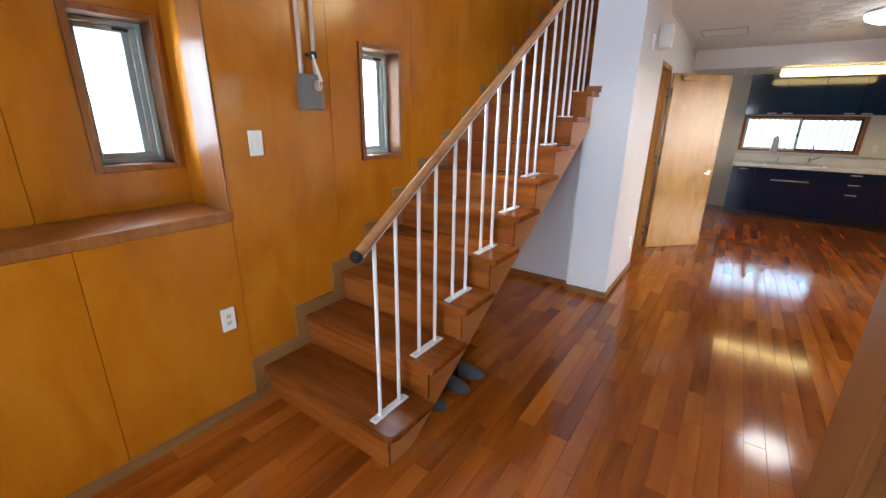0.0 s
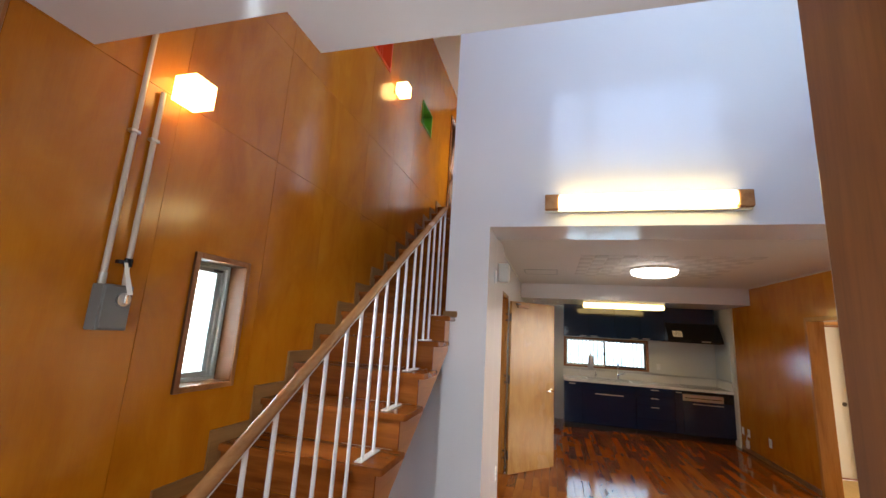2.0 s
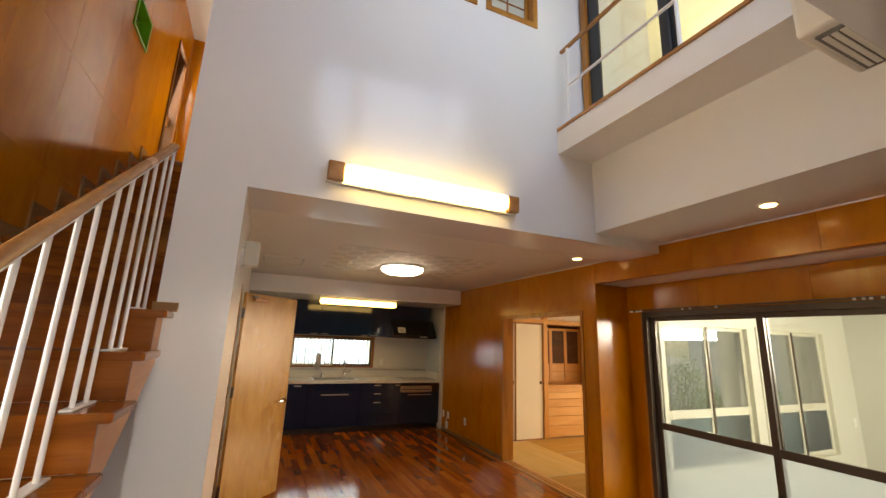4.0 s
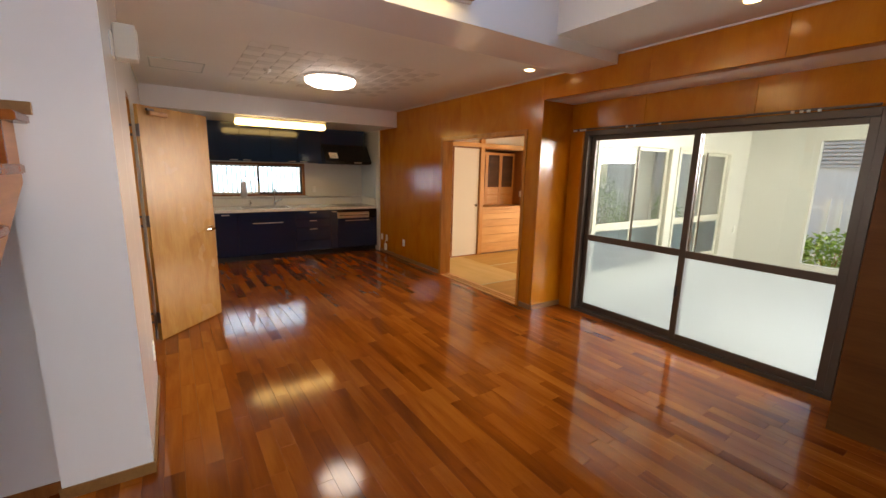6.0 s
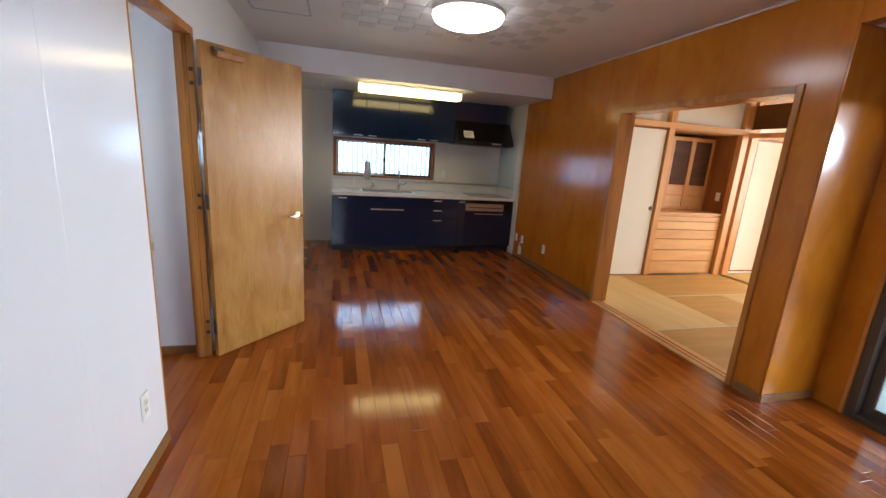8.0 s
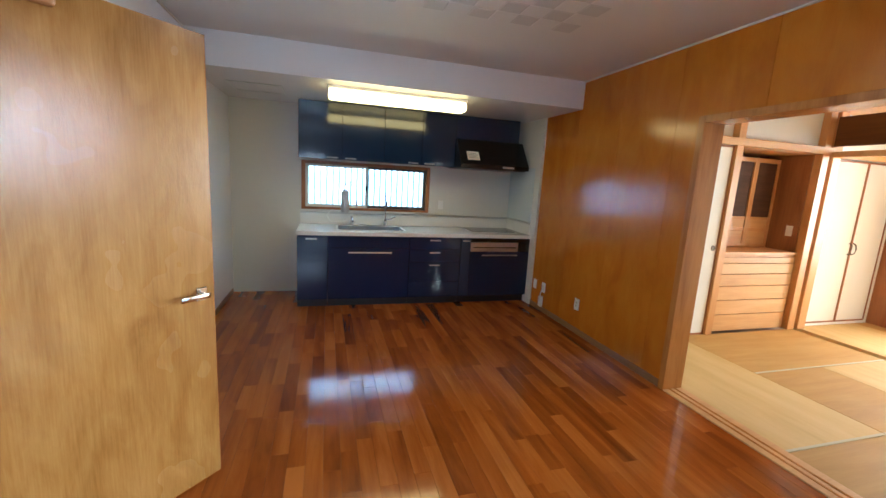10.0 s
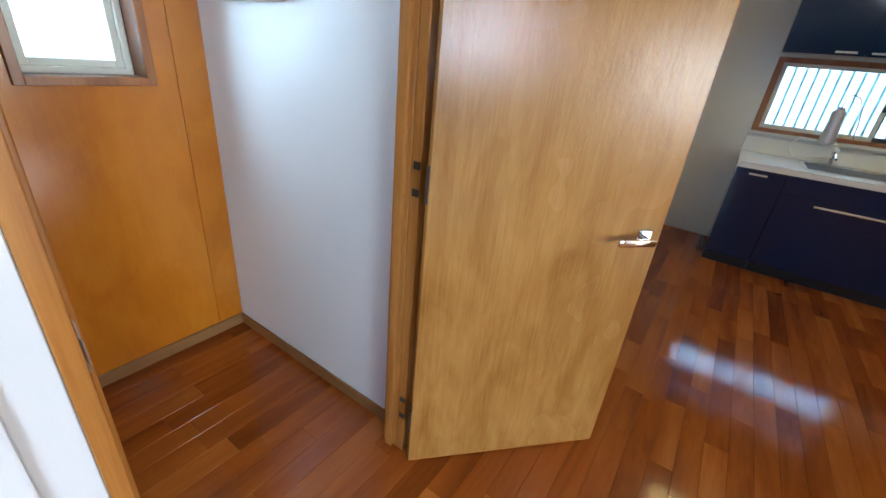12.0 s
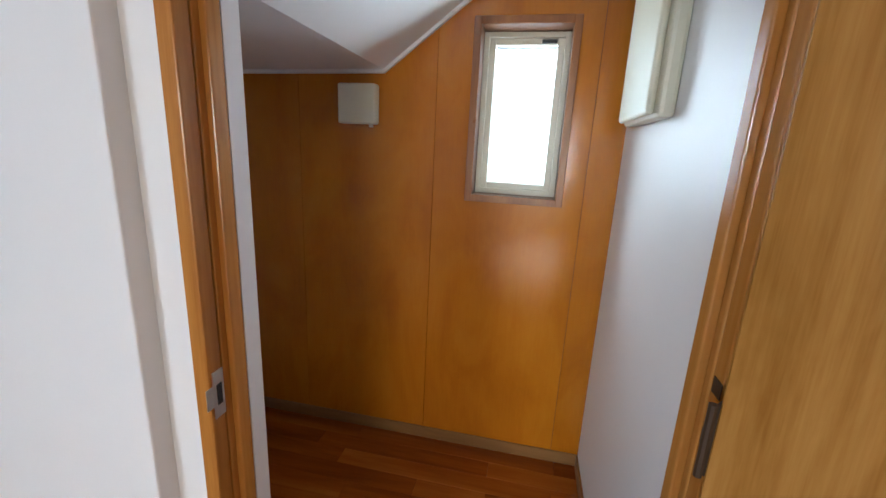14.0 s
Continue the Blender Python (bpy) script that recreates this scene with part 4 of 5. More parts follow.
for a, b, c, d in ((0.302, 0.35, 3.932, 5.268), (2.57, 2.618, 3.932, 5.268), (0.35, 2.57, 3.932, 3.98), (0.35, 2.57, 5.22, 5.268), (0.80, 0.93, 3.98, 5.22), (2.05, 2.12, 3.98, 5.22)):
    bx(bm, a, b, 1.47, 1.53, c, d, 0.004)
part("window_frame", bm, DARKALU, w)


# ---- stairs ----
SX0, SX1 = W + 0.002, -0.40      # width of the flight
st = thing("staircase", "varnished reddish brown wooden staircase with closed risers", "staircase")
for k in range(1, 19):
    y, z = Y1 + GOING * (k - 1), RISE * k
    xr = SX1 if y + GOING < VY - 0.002 else -0.492
    if k == 9:
        xr = SX1
    bm = bmesh.new()
    yb = min(y + GOING + 0.022, VY - 0.004) if xr == SX1 else y + GOING + 0.022
    if k == 9:
        yb = VY - 0.004
    c = 0.045 if k == 1 else 0.012
    outline = [(SX0, y), (xr - c, y), (xr - c * 0.3, y + c * 0.3), (xr, y + c), (xr, yb), (SX0, yb)]
    lo = [bm.verts.new((a, b, z - 0.036)) for a, b in outline]
    hi = [bm.verts.new((a, b, z)) for a, b in outline]
    bm.faces.new(lo[::-1])
    bm.faces.new(hi)
    for i in range(len(outline)):
        j = (i + 1) % len(outline)
        bm.faces.new((lo[i], lo[j], hi[j], hi[i]))
    bmesh.ops.bevel(bm, geom=[e for e in bm.edges if abs(e.verts[0].co.z - e.verts[1].co.z) < 1e-6], offset=0.005, segments=2, affect='EDGES')
    part("tread", bm, TREAD, st)
    if k == 9:
        part("tread", box(SX0, -0.492, VY - 0.003, y + GOING + 0.022, z - 0.036, z), TREAD, st)
    xr2 = -0.445 if xr == SX1 else -0.493
    part("riser", box(SX0, xr2, y + 0.025, y + 0.04, z - RISE, z - 0.0365), TREAD, st)
# saw-toothed side board
out = [(Y1 + 0.041, 0.0)]
for k in range(1, 10):
    y, z = Y1 + GOING * (k - 1), RISE * k
    out += [(y + 0.041, z - 0.037), (min(y + GOING + 0.041, VY - 0.006), z - 0.037)]
out.append((VY - 0.006, 1.47))
out.append((1.58, 0.0))
part("stringer", prism(bmesh.new(), out, -0.482, -0.447), STRING, st)
for k in range(1, 19):
    y, z = Y1 + GOING * (k - 1), RISE * k
    part("wall_skirting", box(W + 0.0005, W + 0.0135, y - 0.062, y + GOING - 0.062, max(0.0, z - RISE - 0.15), z + 0.077), SKIRT, st)
part("end_skirting", box(-0.505, -0.385, VY - 0.016, VY - 0.0045, RISE * 9, RISE * 9 + 0.05, 0.002), SKIRT, st)

RX = -0.545


def rail_z(y):
    return 1.012 + 0.652 * (y - 1.364)


rl = thing("stair_railing", "white steel balusters with a brown wooden handrail", "railing")
a, b = Vector((RX, 1.375, rail_z(1.375))), Vector((RX, 3.93, rail_z(3.93)))
bm = bmesh.new()
d = (b - a).normalized()
up = Vector((1, 0, 0)).cross(d)
prof = [(0.024 * math.cos(t), 0.019 * math.sin(t)) for t in [2 * math.pi * i / 16 for i in range(16)]]
r0 = [bm.verts.new(a + Vector((1, 0, 0)) * p + up * q) for p, q in prof]
r1 = [bm.verts.new(b + Vector((1, 0, 0)) * p + up * q) for p, q in prof]
for i in range(16):
    bm.faces.new((r0[i], r0[(i + 1) % 16], r1[(i + 1) % 16], r1[i]))
bm.faces.new(r0[::-1])
bm.faces.new(r1)
part("handrail", bm, RAILW, rl, smooth=True)
bm = bmesh.new()
bx(bm, RX - 0.013, RX + 0.013, -1.0, 1.0, -0.003, 0.003)
L = (b - a).length
for v in bm.verts:
    s = (v.co.y + 1) / 2
    v.co = a.lerp(b, s) + Vector((v.co.x - RX, 0, 0)) - up * 0.021 + up * v.co.z
part("rail_bar", bm, STEELW, rl)
bm = bmesh.new()
rod(bm, a - d * 0.035, a + d * 0.004, 0.026, 16)
bmesh.ops.bevel(bm, geom=[e for e in bm.edges if e.is_manifold and e.calc_face_angle(0) > 1.2], offset=0.008, segments=3, affect='EDGES')
part("end_cap", bm, RUBBER, rl, "black rubber end cap", smooth=True)
bm = tube(bmesh.new(), [b, b + Vector((-0.005, 0.03, 0.01)), b + Vector((-0.01, 0.05, -0.02)), b + Vector((-0.01, 0.045, -0.08)), b + Vector((0.03, 0.03, -0.09))], 0.012)
part("wall_bracket", bm, FRAMEW, rl, smooth=True)
for k in range(1, 10):
    y, z = Y1 + GOING * (k - 1) + 0.151, RISE * k
    part("base_plate", box(RX - 0.02, RX + 0.02, y - 0.118, y + 0.118, z + 0.0005, z + 0.0085, 0.002), STEELW, rl)
    for s in (-0.066, 0.066):
        bm = rod(bmesh.new(), (RX, y + s, z + 0.0085), (RX, y + s, rail_z(y + s) - 0.022), 0.0088, 12)
        part("baluster", bm, STEELW, rl, smooth=True)
    for s in (-0.098, 0.098):
        part("screw", rod(bmesh.new(), (RX, y + s, z + 0.0085), (RX, y + s, z + 0.011), 0.005, 8), STEEL, rl)


# slippers under the stairs
def slipper(x, y, turn):
    o = thing("slipper", "dark grey felt house slipper under the stairs", "slipper", "slippers", pose(x, y, 0, 0, 0, turn))
    bm = bmesh.new()
    n = 24
    ring = []
    for i in range(n):
        t = 2 * math.pi * i / n
        yy = 0.125 * math.sin(t)
        ww = 0.046 + 0.006 * math.sin(t)
        ring.append((ww * math.cos(t), yy))
    lo = [bm.verts.new((p, q, 0.0)) for p, q in ring]
    hi = [bm.verts.new((p * 1.02, q * 1.01, 0.014)) for p, q in ring]
    for i in range(n):
        bm.faces.new((lo[i], lo[(i + 1) % n], hi[(i + 1) % n], hi[i]))
    bm.faces.new(lo[::-1])
    bm.faces.new(hi)
    part("sole", bm, FELT, o)
    bm = bmesh.new()
    rows = []
    for j in range(9):
        s = j / 8
        yy = 0.126 - 0.165 * s
        half = 0.050 * math.sin(math.acos(max(-1, min(1, (yy - 0.0) / 0.1275)))) + 0.002
        hgt = 0.016 + 0.052 * (1 - (1 - s) ** 2.2)
        rows.append([bm.verts.new((half * math.cos(math.pi * i / 10), yy, 0.014 + hgt * math.sin(math.pi * i / 10) * (0.6 + 0.4 * s))) for i in range(11)])
    for p, q in zip(rows, rows[1:]):
        for i in range(10):
            bm.faces.new((p[i], p[i + 1], q[i + 1], q[i]))
    part("upper", bm, FELT, o, smooth=True)
    bm = tube(bmesh.new(), [(0.051 * math.cos(math.pi * i / 10), -0.04, 0.014 + 0.068 * math.sin(math.pi * i / 10)) for i in range(11)], 0.004, 6)
    part("piping", bm, RUBBER, o, smooth=True)
    return o


slipper(-0.55, 2.22, -75)
slipper(-0.555, 2.06, -80)
slipper(-0.575, 1.86, -84)
slipper(-0.60, 1.72, -82)


# ---- plates, boxes and pipes on the plywood wall ----
def plate(name, label, cat, x, y0, y1, z0, z1, s, kind):
    """A switch or socket plate on a wall of normal x; s: +1 or -1 to the room."""
    o = thing(name, label, cat)
    x0, x1 = sorted((x + s * 0.0005, x + s * 0.009))
    part("plate", box(x0, x1, y0, y1, z0, z1, 0.003, 2), PLASTIC, o)
    ym, zm = (y0 + y1) / 2, (z0 + z1) / 2
    x0, x1 = sorted((x + s * 0.0092, x + s * 0.0125))
    if kind == "switch":
        for q in (-1, 1):
            part("rocker", box(x0, x1, ym - 0.011, ym + 0.011, zm + q * 0.017 - 0.015, zm + q * 0.017 + 0.015, 0.001), PLASTIC, o)
    else:
        for q in (-1, 1):
            sk = part("socket", box(x0, x1, ym - 0.012, ym + 0.012, zm + q * 0.018 - 0.012, zm + q * 0.018 + 0.012, 0.001), CREAMPL, o)
            for e in (-1, 1):
                xa, xb = sorted((x + s * 0.0126, x + s * 0.0132))
                part("slot", box(xa, xb, ym + e * 0.006 - 0.0012, ym + e * 0.006 + 0.0012, zm + q * 0.018 - 0.004, zm + q * 0.018 + 0.004), BLACK, sk)
    return o


plate("light_switch", "white two-way switch plate on the plywood wall", "switch", W, 1.456, 1.527, 1.334, 1.456, 1, "switch")
plate("wall_socket", "white double socket on the plywood wall", "socket", W, 1.194, 1.263, 0.482, 0.604, 1, "socket")
plate("wall_socket", "white double socket on the plywood wall", "socket", RW, 7.81, 7.885, 0.245, 0.365, -1, "socket")
plate("wall_socket", "white telephone socket plate on the plywood wall", "socket", RW, 8.70, 8.77, 0.235, 0.35, -1, "switch")
plate("wall_socket", "white socket with an adapter on the plywood wall", "socket", RW, 8.49, 8.565, 0.235, 0.355, -1, "socket")
o = thing("plug_adapter", "white plug adapter and short cable by the socket", "adapter")
part("body", box(RW - 0.045, RW - 0.012, 8.50, 8.56, 0.065, 0.19, 0.006, 2), PLASTIC, o)
part("cable", tube(bmesh.new(), [(RW - 0.03, 8.53, 0.19), (RW - 0.045, 8.52, 0.22), (RW - 0.03, 8.52, 0.26), (RW - 0.014, 8.525, 0.275)], 0.006), PLASTIC, o, smooth=True)
plate("wall_socket", "white socket low on the white wall", "socket", LW, 4.72, 4.79, 0.27, 0.39, 1, "socket")
plate("light_switch", "white switch plate on the white wall", "switch", LW, 4.29, 4.37, 2.08, 2.20, 1, "switch")
o = thing("thermostat_box", "white plastic intercom box on the white wall", "box")
part("case", box(LW + 0.001, LW + 0.10, 4.52, 4.64, 2.12, 2.30, 0.008, 2), PLASTIC, o)
part("cover", box(LW + 0.1005, LW + 0.106, 4.535, 4.625, 2.14, 2.28, 0.003), PLASTIC, o)

cb = thing("breaker_box", "grey steel switch box with a knob on the plywood wall", "breaker box")
part("case", box(W + 0.0005, W + 0.06, 1.762, 1.885, 1.556, 1.735, 0.005, 2), GREYBOX, cb)
part("cover", box(W + 0.06, W + 0.066, 1.768, 1.879, 1.562, 1.729, 0.003), GREYBOX, cb)
bm = rod(bmesh.new(), (W + 0.066, 1.84, 1.678), (W + 0.078, 1.84, 1.678), 0.027, 20)
dial = part("dial", bm, STEEL, cb, smooth=True)
part("lever", box(W + 0.078, W + 0.092, 1.833, 1.847, 1.66, 1.70, 0.003), CHROME, dial)
o = thing("paper_tag", "white paper tag on the switch box", "tag")
bm = bmesh.new()
p = [(W + 0.07, 1.815, 1.825), (W + 0.068, 1.83, 1.827), (W + 0.094, 1.858, 1.70), (W + 0.094, 1.835, 1.695)]
vs = [bm.verts.new(q) for q in p] + [bm.verts.new((q[0] + 0.001, q[1], q[2])) for q in p]
for q in ((0, 1, 2, 3), (7, 6, 5, 4), (0, 4, 5, 1), (1, 5, 6, 2), (2, 6, 7, 3), (3, 7, 4, 0)):
    bm.faces.new([vs[i] for i in q])
part("paper", bm, PLASTIC, o)
for i, (yy, zt) in enumerate(((1.783, 3.4), (1.872, 2.62))):
    o = thing("conduit", "beige electrical conduit pipe on the plywood wall", "conduit", "conduits")
    part("pipe", rod(bmesh.new(), (W + 0.016, yy, 1.735 if i == 0 else 1.835), (W + 0.016, yy, zt), 0.011, 12), CONDUIT, o, smooth=True)
    part("clip", box(W + 0.0005, W + 0.03, yy - 0.02, yy + 0.02, 2.378, 2.393, 0.003), STEEL, o)
    if i == 1:
        part("coupling", rod(bmesh.new(), (W + 0.016, yy, 1.815), (W + 0.016, yy, 1.85), 0.016, 12), RUBBER, o, smooth=True)
        part("cable", tube(bmesh.new(), [(W + 0.016, yy, 1.815), (W + 0.022, yy - 0.004, 1.77), (W + 0.03, yy - 0.008, 1.732)], 0.009), CONDUIT, o, smooth=True)
        part("clip", box(W + 0.0005, W + 0.024, yy - 0.045, yy - 0.012, 1.825, 1.84, 0.002), RUBBER, o)
    else:
        part("coupling", rod(bmesh.new(), (W + 0.016, yy, 1.735), (W + 0.016, yy, 1.78), 0.0135, 12), STEEL, o, smooth=True)


def sconce(y, z, s):
    o = thing("wall_lamp", "glowing white glass cube lamp on the plywood wall", "wall lamp", "cube lamps")
    part("back_plate", box(W + 0.0005, W + 0.02, y - s * 0.3, y + s * 0.3, z - s * 0.3, z + s * 0.3, 0.002), STEELW, o)
    part("shade", box(W + 0.021, W + 0.021 + s, y - s / 2, y + s / 2, z - s / 2, z + s / 2, 0.006, 2), LAMPC, o)


sconce(1.966, 2.67, 0.126)
sconce(4.48, 4.265, 0.135)

# ---- store door ----
cs = tagged(new("door_3"), "orange wooden casing of the store door", "door frame", kind="structure")
for a, b, c in ((5.034, 5.064, 1), (5.834, 5.88, -1)):
    part("casing", box(LW2 - 0.02, LW2 + 0.012, a, b, 0, 2.06, 0.003, 2), CASING, cs)
    part("jamb", box(LW2 - 0.085, LW2 - 0.0225, a, b, 0, 2.06, 0.003, 2), CASING, cs)
    y = b if c == 1 else a
    part("door_stop", box(LW2 - 0.066, LW2 - 0.036, *sorted((y, y + c * 0.014)), 0, 2.058, 0.003, 2), CASING, cs)
structure("wall_store_return", box(LW2 - 0.128, LW2 - 0.0855, 5.027, 5.064, 0, 2.06), WHITE, "white wall edge inside the store door", "wall")
part("head", box(LW2 - 0.085, LW2 + 0.012, 5.034, 5.88, 2.06, 2.105, 0.002), CASING, cs)
part("strike_plate", box(LW2 - 0.018, LW2 + 0.006, 5.064, 5.0675, 0.92, 1.01, 0.001), STEEL, cs)
part("strike_lip", box(LW2 + 0.006, LW2 + 0.022, 5.065, 5.0665, 0.945, 0.985), STEEL, cs)
part("strike_hole", box(LW2 - 0.012, LW2 + 0.0, 5.0675, 5.0682, 0.945, 0.985), BLACK, cs)
for zz in (0.22, 1.08, 1.83):
    part("hinge_seat", box(LW2 - 0.012, LW2 + 0.0115, 5.8325, 5.8338, zz - 0.05, zz - 0.028), HINGE, cs)
    part("hinge_seat", box(LW2 - 0.012, LW2 + 0.0115, 5.8325, 5.8338, zz + 0.028, zz + 0.05), HINGE, cs)
structure("trim", box(LW2, LW2 + 0.006, STEP + 0.0005, 5.0335, 0.0, 2.105, 0.002), WHITE, "white painted strip beside the store door", "trim")

ang = math.degrees(math.atan2(6.398 - 5.838, 0.376 + 0.150))
dr = thing("store_door", "plain light brown veneered door standing half open", "door", at=pose(LW2 + 0.035, 5.836, 0, 0, 0, ang))
DWD = 0.762
part("door_leaf", box(0, DWD, -0.036, 0.0, 0.012, 2.035, 0.002), DOORW, dr)
eb = bmesh.new()
bx(eb, DWD, DWD + 0.002, -0.035, -0.001, 0.012, 2.035)
bx(eb, 0.0, DWD, -0.0352, -0.0008, 0.008, 0.0118)
part("edge_band", eb, CASING, dr)
for s, nm in ((-0.036, -1), (0.0, 1)):
    ro = bmesh.new()
    bx(ro, DWD - 0.085, DWD - 0.035, *sorted((s, s + nm * 0.008)), 0.90, 0.96, 0.003)
    part("rose", ro, CHROME, dr)
    hd = bmesh.new()
    rod(hd, (DWD - 0.06, s + nm * 0.008, 0.93), (DWD - 0.06, s + nm * 0.045, 0.93), 0.010, 12)
    bx(hd, DWD - 0.175, DWD - 0.045, *sorted((s + nm * 0.036, s + nm * 0.05)), 0.918, 0.942, 0.005, 2)
    part("handle", hd, CHROME, dr, "chrome lever handle", smooth=True)
for zz in (0.22, 1.08, 1.83):
    hg = bmesh.new()
    bx(hg, -0.004, 0.0, -0.034, -0.004, zz - 0.05, zz + 0.05)
    rod(hg, (-0.006, -0.040, zz - 0.05), (-0.006, -0.040, zz + 0.05), 0.005, 8)
    part("hinge", hg, HINGE, dr)
dc = bmesh.new()
bx(dc, 0.08, 0.27, -0.075, -0.037, 1.955, 1.995, 0.012, 3)
part("door_closer", dc, RAILW, dr, "tan door closer body")
part("closer_arm", box(0.06, 0.13, -0.07, -0.05, 1.993, 2.012, 0.003), BRONZE, dr)

# store room boxes
o = thing("wall_vent", "cream plastic vent box on the plywood wall", "vent")
part("case", box(W + 0.0005, W + 0.05, 4.747, 4.915, 1.49, 1.65, 0.008, 2), CREAMPL, o)
part("pull", box(W + 0.02, W + 0.03, 4.88, 4.895, 1.478, 1.491), CREAMPL, o)
o = thing("breaker_board", "cream plastic breaker board on the white wall", "breaker board")
part("case", box(-1.20, -0.79, 5.86, 5.9015, 1.505, 1.92, 0.012, 2), CREAMPL, o)
bm = box(-1.18, -0.82, 5.838, 5.8595, 1.515, 1.90, 0.010, 3)
part("cover", bm, CREAMPL, o)

# ---- kitchen ----
KF, KB = 8.92, 9.648
UNITS = [(0.59, 0.915), (0.915, 1.83), (1.83, 2.457), (2.457, 3.37)]


def bar_handle(x0, x1, y, z, parent):
    bm = bmesh.new()
    bx(bm, x0, x1, y - 0.022, y - 0.014, z - 0.007, z + 0.007, 0.002)
    for xx in (x0 + 0.012, x1 - 0.012):
        bx(bm, xx - 0.005, xx + 0.005, y - 0.014, y, z - 0.005, z + 0.005)
    part("handle", bm, STEEL, parent, "steel bar handle")


for i, (a, b) in enumerate(UNITS):
    c = thing("base_cabinet", "glossy navy blue kitchen base cabinet with steel handles", "cabinet", "base cabinets")
    part("body", box(a + 0.001, b - 0.001, KF + 0.024, KB, 0.09, 0.822), NAVY, c)
    part("plinth", box(a + 0.001, b - 0.001, KF + 0.07, KB, 0.0, 0.0895), PLINTH, c)
    g = 0.002
    if i == 0:
        d = part("door", box(a + g, b - g, KF, KF + 0.022, 0.10, 0.815, 0.002), NAVY, c)
        bar_handle(a + 0.09, a + 0.21, KF, 0.785, d)
    elif i == 1:
        part("front_rail", box(a + g, b - g, KF, KF + 0.022, 0.685, 0.815, 0.002), NAVY, c)
        d = part("drawer_front", box(a + g, b - g, KF, KF + 0.022, 0.10, 0.682, 0.002), NAVY, c)
        bar_handle(a + 0.22, b - 0.21, KF, 0.635, d)
    elif i == 2:
        for z0, z1 in ((0.672, 0.815), (0.522, 0.669), (0.285, 0.519), (0.10, 0.282)):
            d = part("drawer_front", box(a + g, b - g, KF, KF + 0.022, z0, z1, 0.002), NAVY, c)
            if z0 > 0.2:
                bar_handle(a + 0.24, a + 0.37, KF, z1 - 0.03, d)
    else:
        d = part("door", box(a + g, a + 0.125, KF, KF + 0.022, 0.10, 0.815, 0.002), NAVY, c)
        bar_handle(a + 0.015, a + 0.11, KF, 0.785, d)
        part("panel", box(a + 0.127, b - g, KF, KF + 0.022, 0.77, 0.815, 0.002), BLACK, c)
        gr = part("grill_panel", box(a + 0.127, b - 0.16, KF - 0.004, KF + 0.022, 0.655, 0.767, 0.003), STEEL, c, "brushed steel grill front")
        part("window", box(a + 0.16, b - 0.19, KF - 0.006, KF - 0.004, 0.70, 0.712), BLACK, gr)
        part("panel", box(b - 0.158, b - g, KF, KF + 0.022, 0.655, 0.767, 0.002), BLACK, c)
        d = part("drawer_front", box(a + 0.127, b - g, KF, KF + 0.022, 0.10, 0.652, 0.002), NAVY, c)
        bar_handle(a + 0.27, b - 0.17, KF, 0.612, d)

wt = thing("worktop", "cream kitchen worktop with low upstand", "worktop")
top = bmesh.new()
SK = (1.02, 1.80, 9.08, 9.47)
HB = (2.66, 3.25, 9.10, 9.52)
for x0, x1, y0, y1 in ((0.585, SK[0], KF - 0.012, KB), (SK[1], 3.371, KF - 0.012, KB), (SK[0], SK[1], KF - 0.012, SK[2]), (SK[0], SK[1], SK[3], KB)):
    bx(top, x0, x1, y0, y1, 0.823, 0.866)
part("slab", top, WORKTOP, wt)
part("upstand", box(0.585, 3.371, KB - 0.03, KB, 0.8665, 1.0, 0.003), WORKTOP, wt)
part("side_upstand", box(3.35, 3.371, KF + 0.02, KB - 0.0305, 0.8665, 1.0, 0.003), WORKTOP, wt)
sh = bmesh.new()
bx(sh, 0.585, 3.371, KB - 0.06, KB, 1.0005, 1.02, 0.003)
bx(sh, 3.33, 3.371, KF + 0.05, KB - 0.0605, 1.0005, 1.02, 0.003)
part("upstand_cap", sh, STEEL, wt, "grey metal capping strip")
sp = thing("splash_panel", "glossy pale blue-white splash panel beside the hob", "splash panel")
part("sheet", box(3.362, 3.3715, KF + 0.03, KB - 0.01, 1.021, 1.70, 0.001), mat("splash_glass", (0.62, 0.70, 0.72), 0.06), sp)
sp2 = thing("splash_panel", "glossy off-white splash panel behind the hob", "splash panel")
part("sheet", box(2.225, 3.36, KB - 0.008, KB + 0.0015, 1.021, 1.70, 0.001), KPANEL, sp2)
sk_ = thing("sink", "stainless steel kitchen sink let into the worktop", "sink")
bm = bmesh.new()
x0, x1, y0, y1 = SK
for a, b, c, d in ((x0 - 0.012, x0 + 0.012, y0 - 0.012, y1 + 0.012), (x1 - 0.012, x1 + 0.012, y0 - 0.012, y1 + 0.012), (x0 + 0.012, x1 - 0.012, y0 - 0.012, y0 + 0.012), (x0 + 0.012, x1 - 0.012, y1 - 0.012, y1 + 0.012)):
    bx(bm, a, b, c, d, 0.8662, 0.870, 0.0015)
part("rim", bm, STEEL, sk_)
bm = bmesh.new()
for a, b, c, d in ((x0, x0 + 0.004, y0, y1), (x1 - 0.004, x1, y0, y1), (x0, x1, y0, y0 + 0.004), (x0, x1, y1 - 0.004, y1)):
    bx(bm, a + 0.0005, b - 0.0005, c + 0.0005, d - 0.0005, 0.70, 0.866)
bx(bm, x0, x1, y0, y1, 0.69, 0.699)
part("basin", bm, STEEL, sk_)
part("drain", rod(bmesh.new(), (1.25, 9.28, 0.699), (1.25, 9.28, 0.705), 0.05, 20), CHROME, sk_)
fc = thing("faucet", "chrome single-lever kitchen faucet", "faucet")
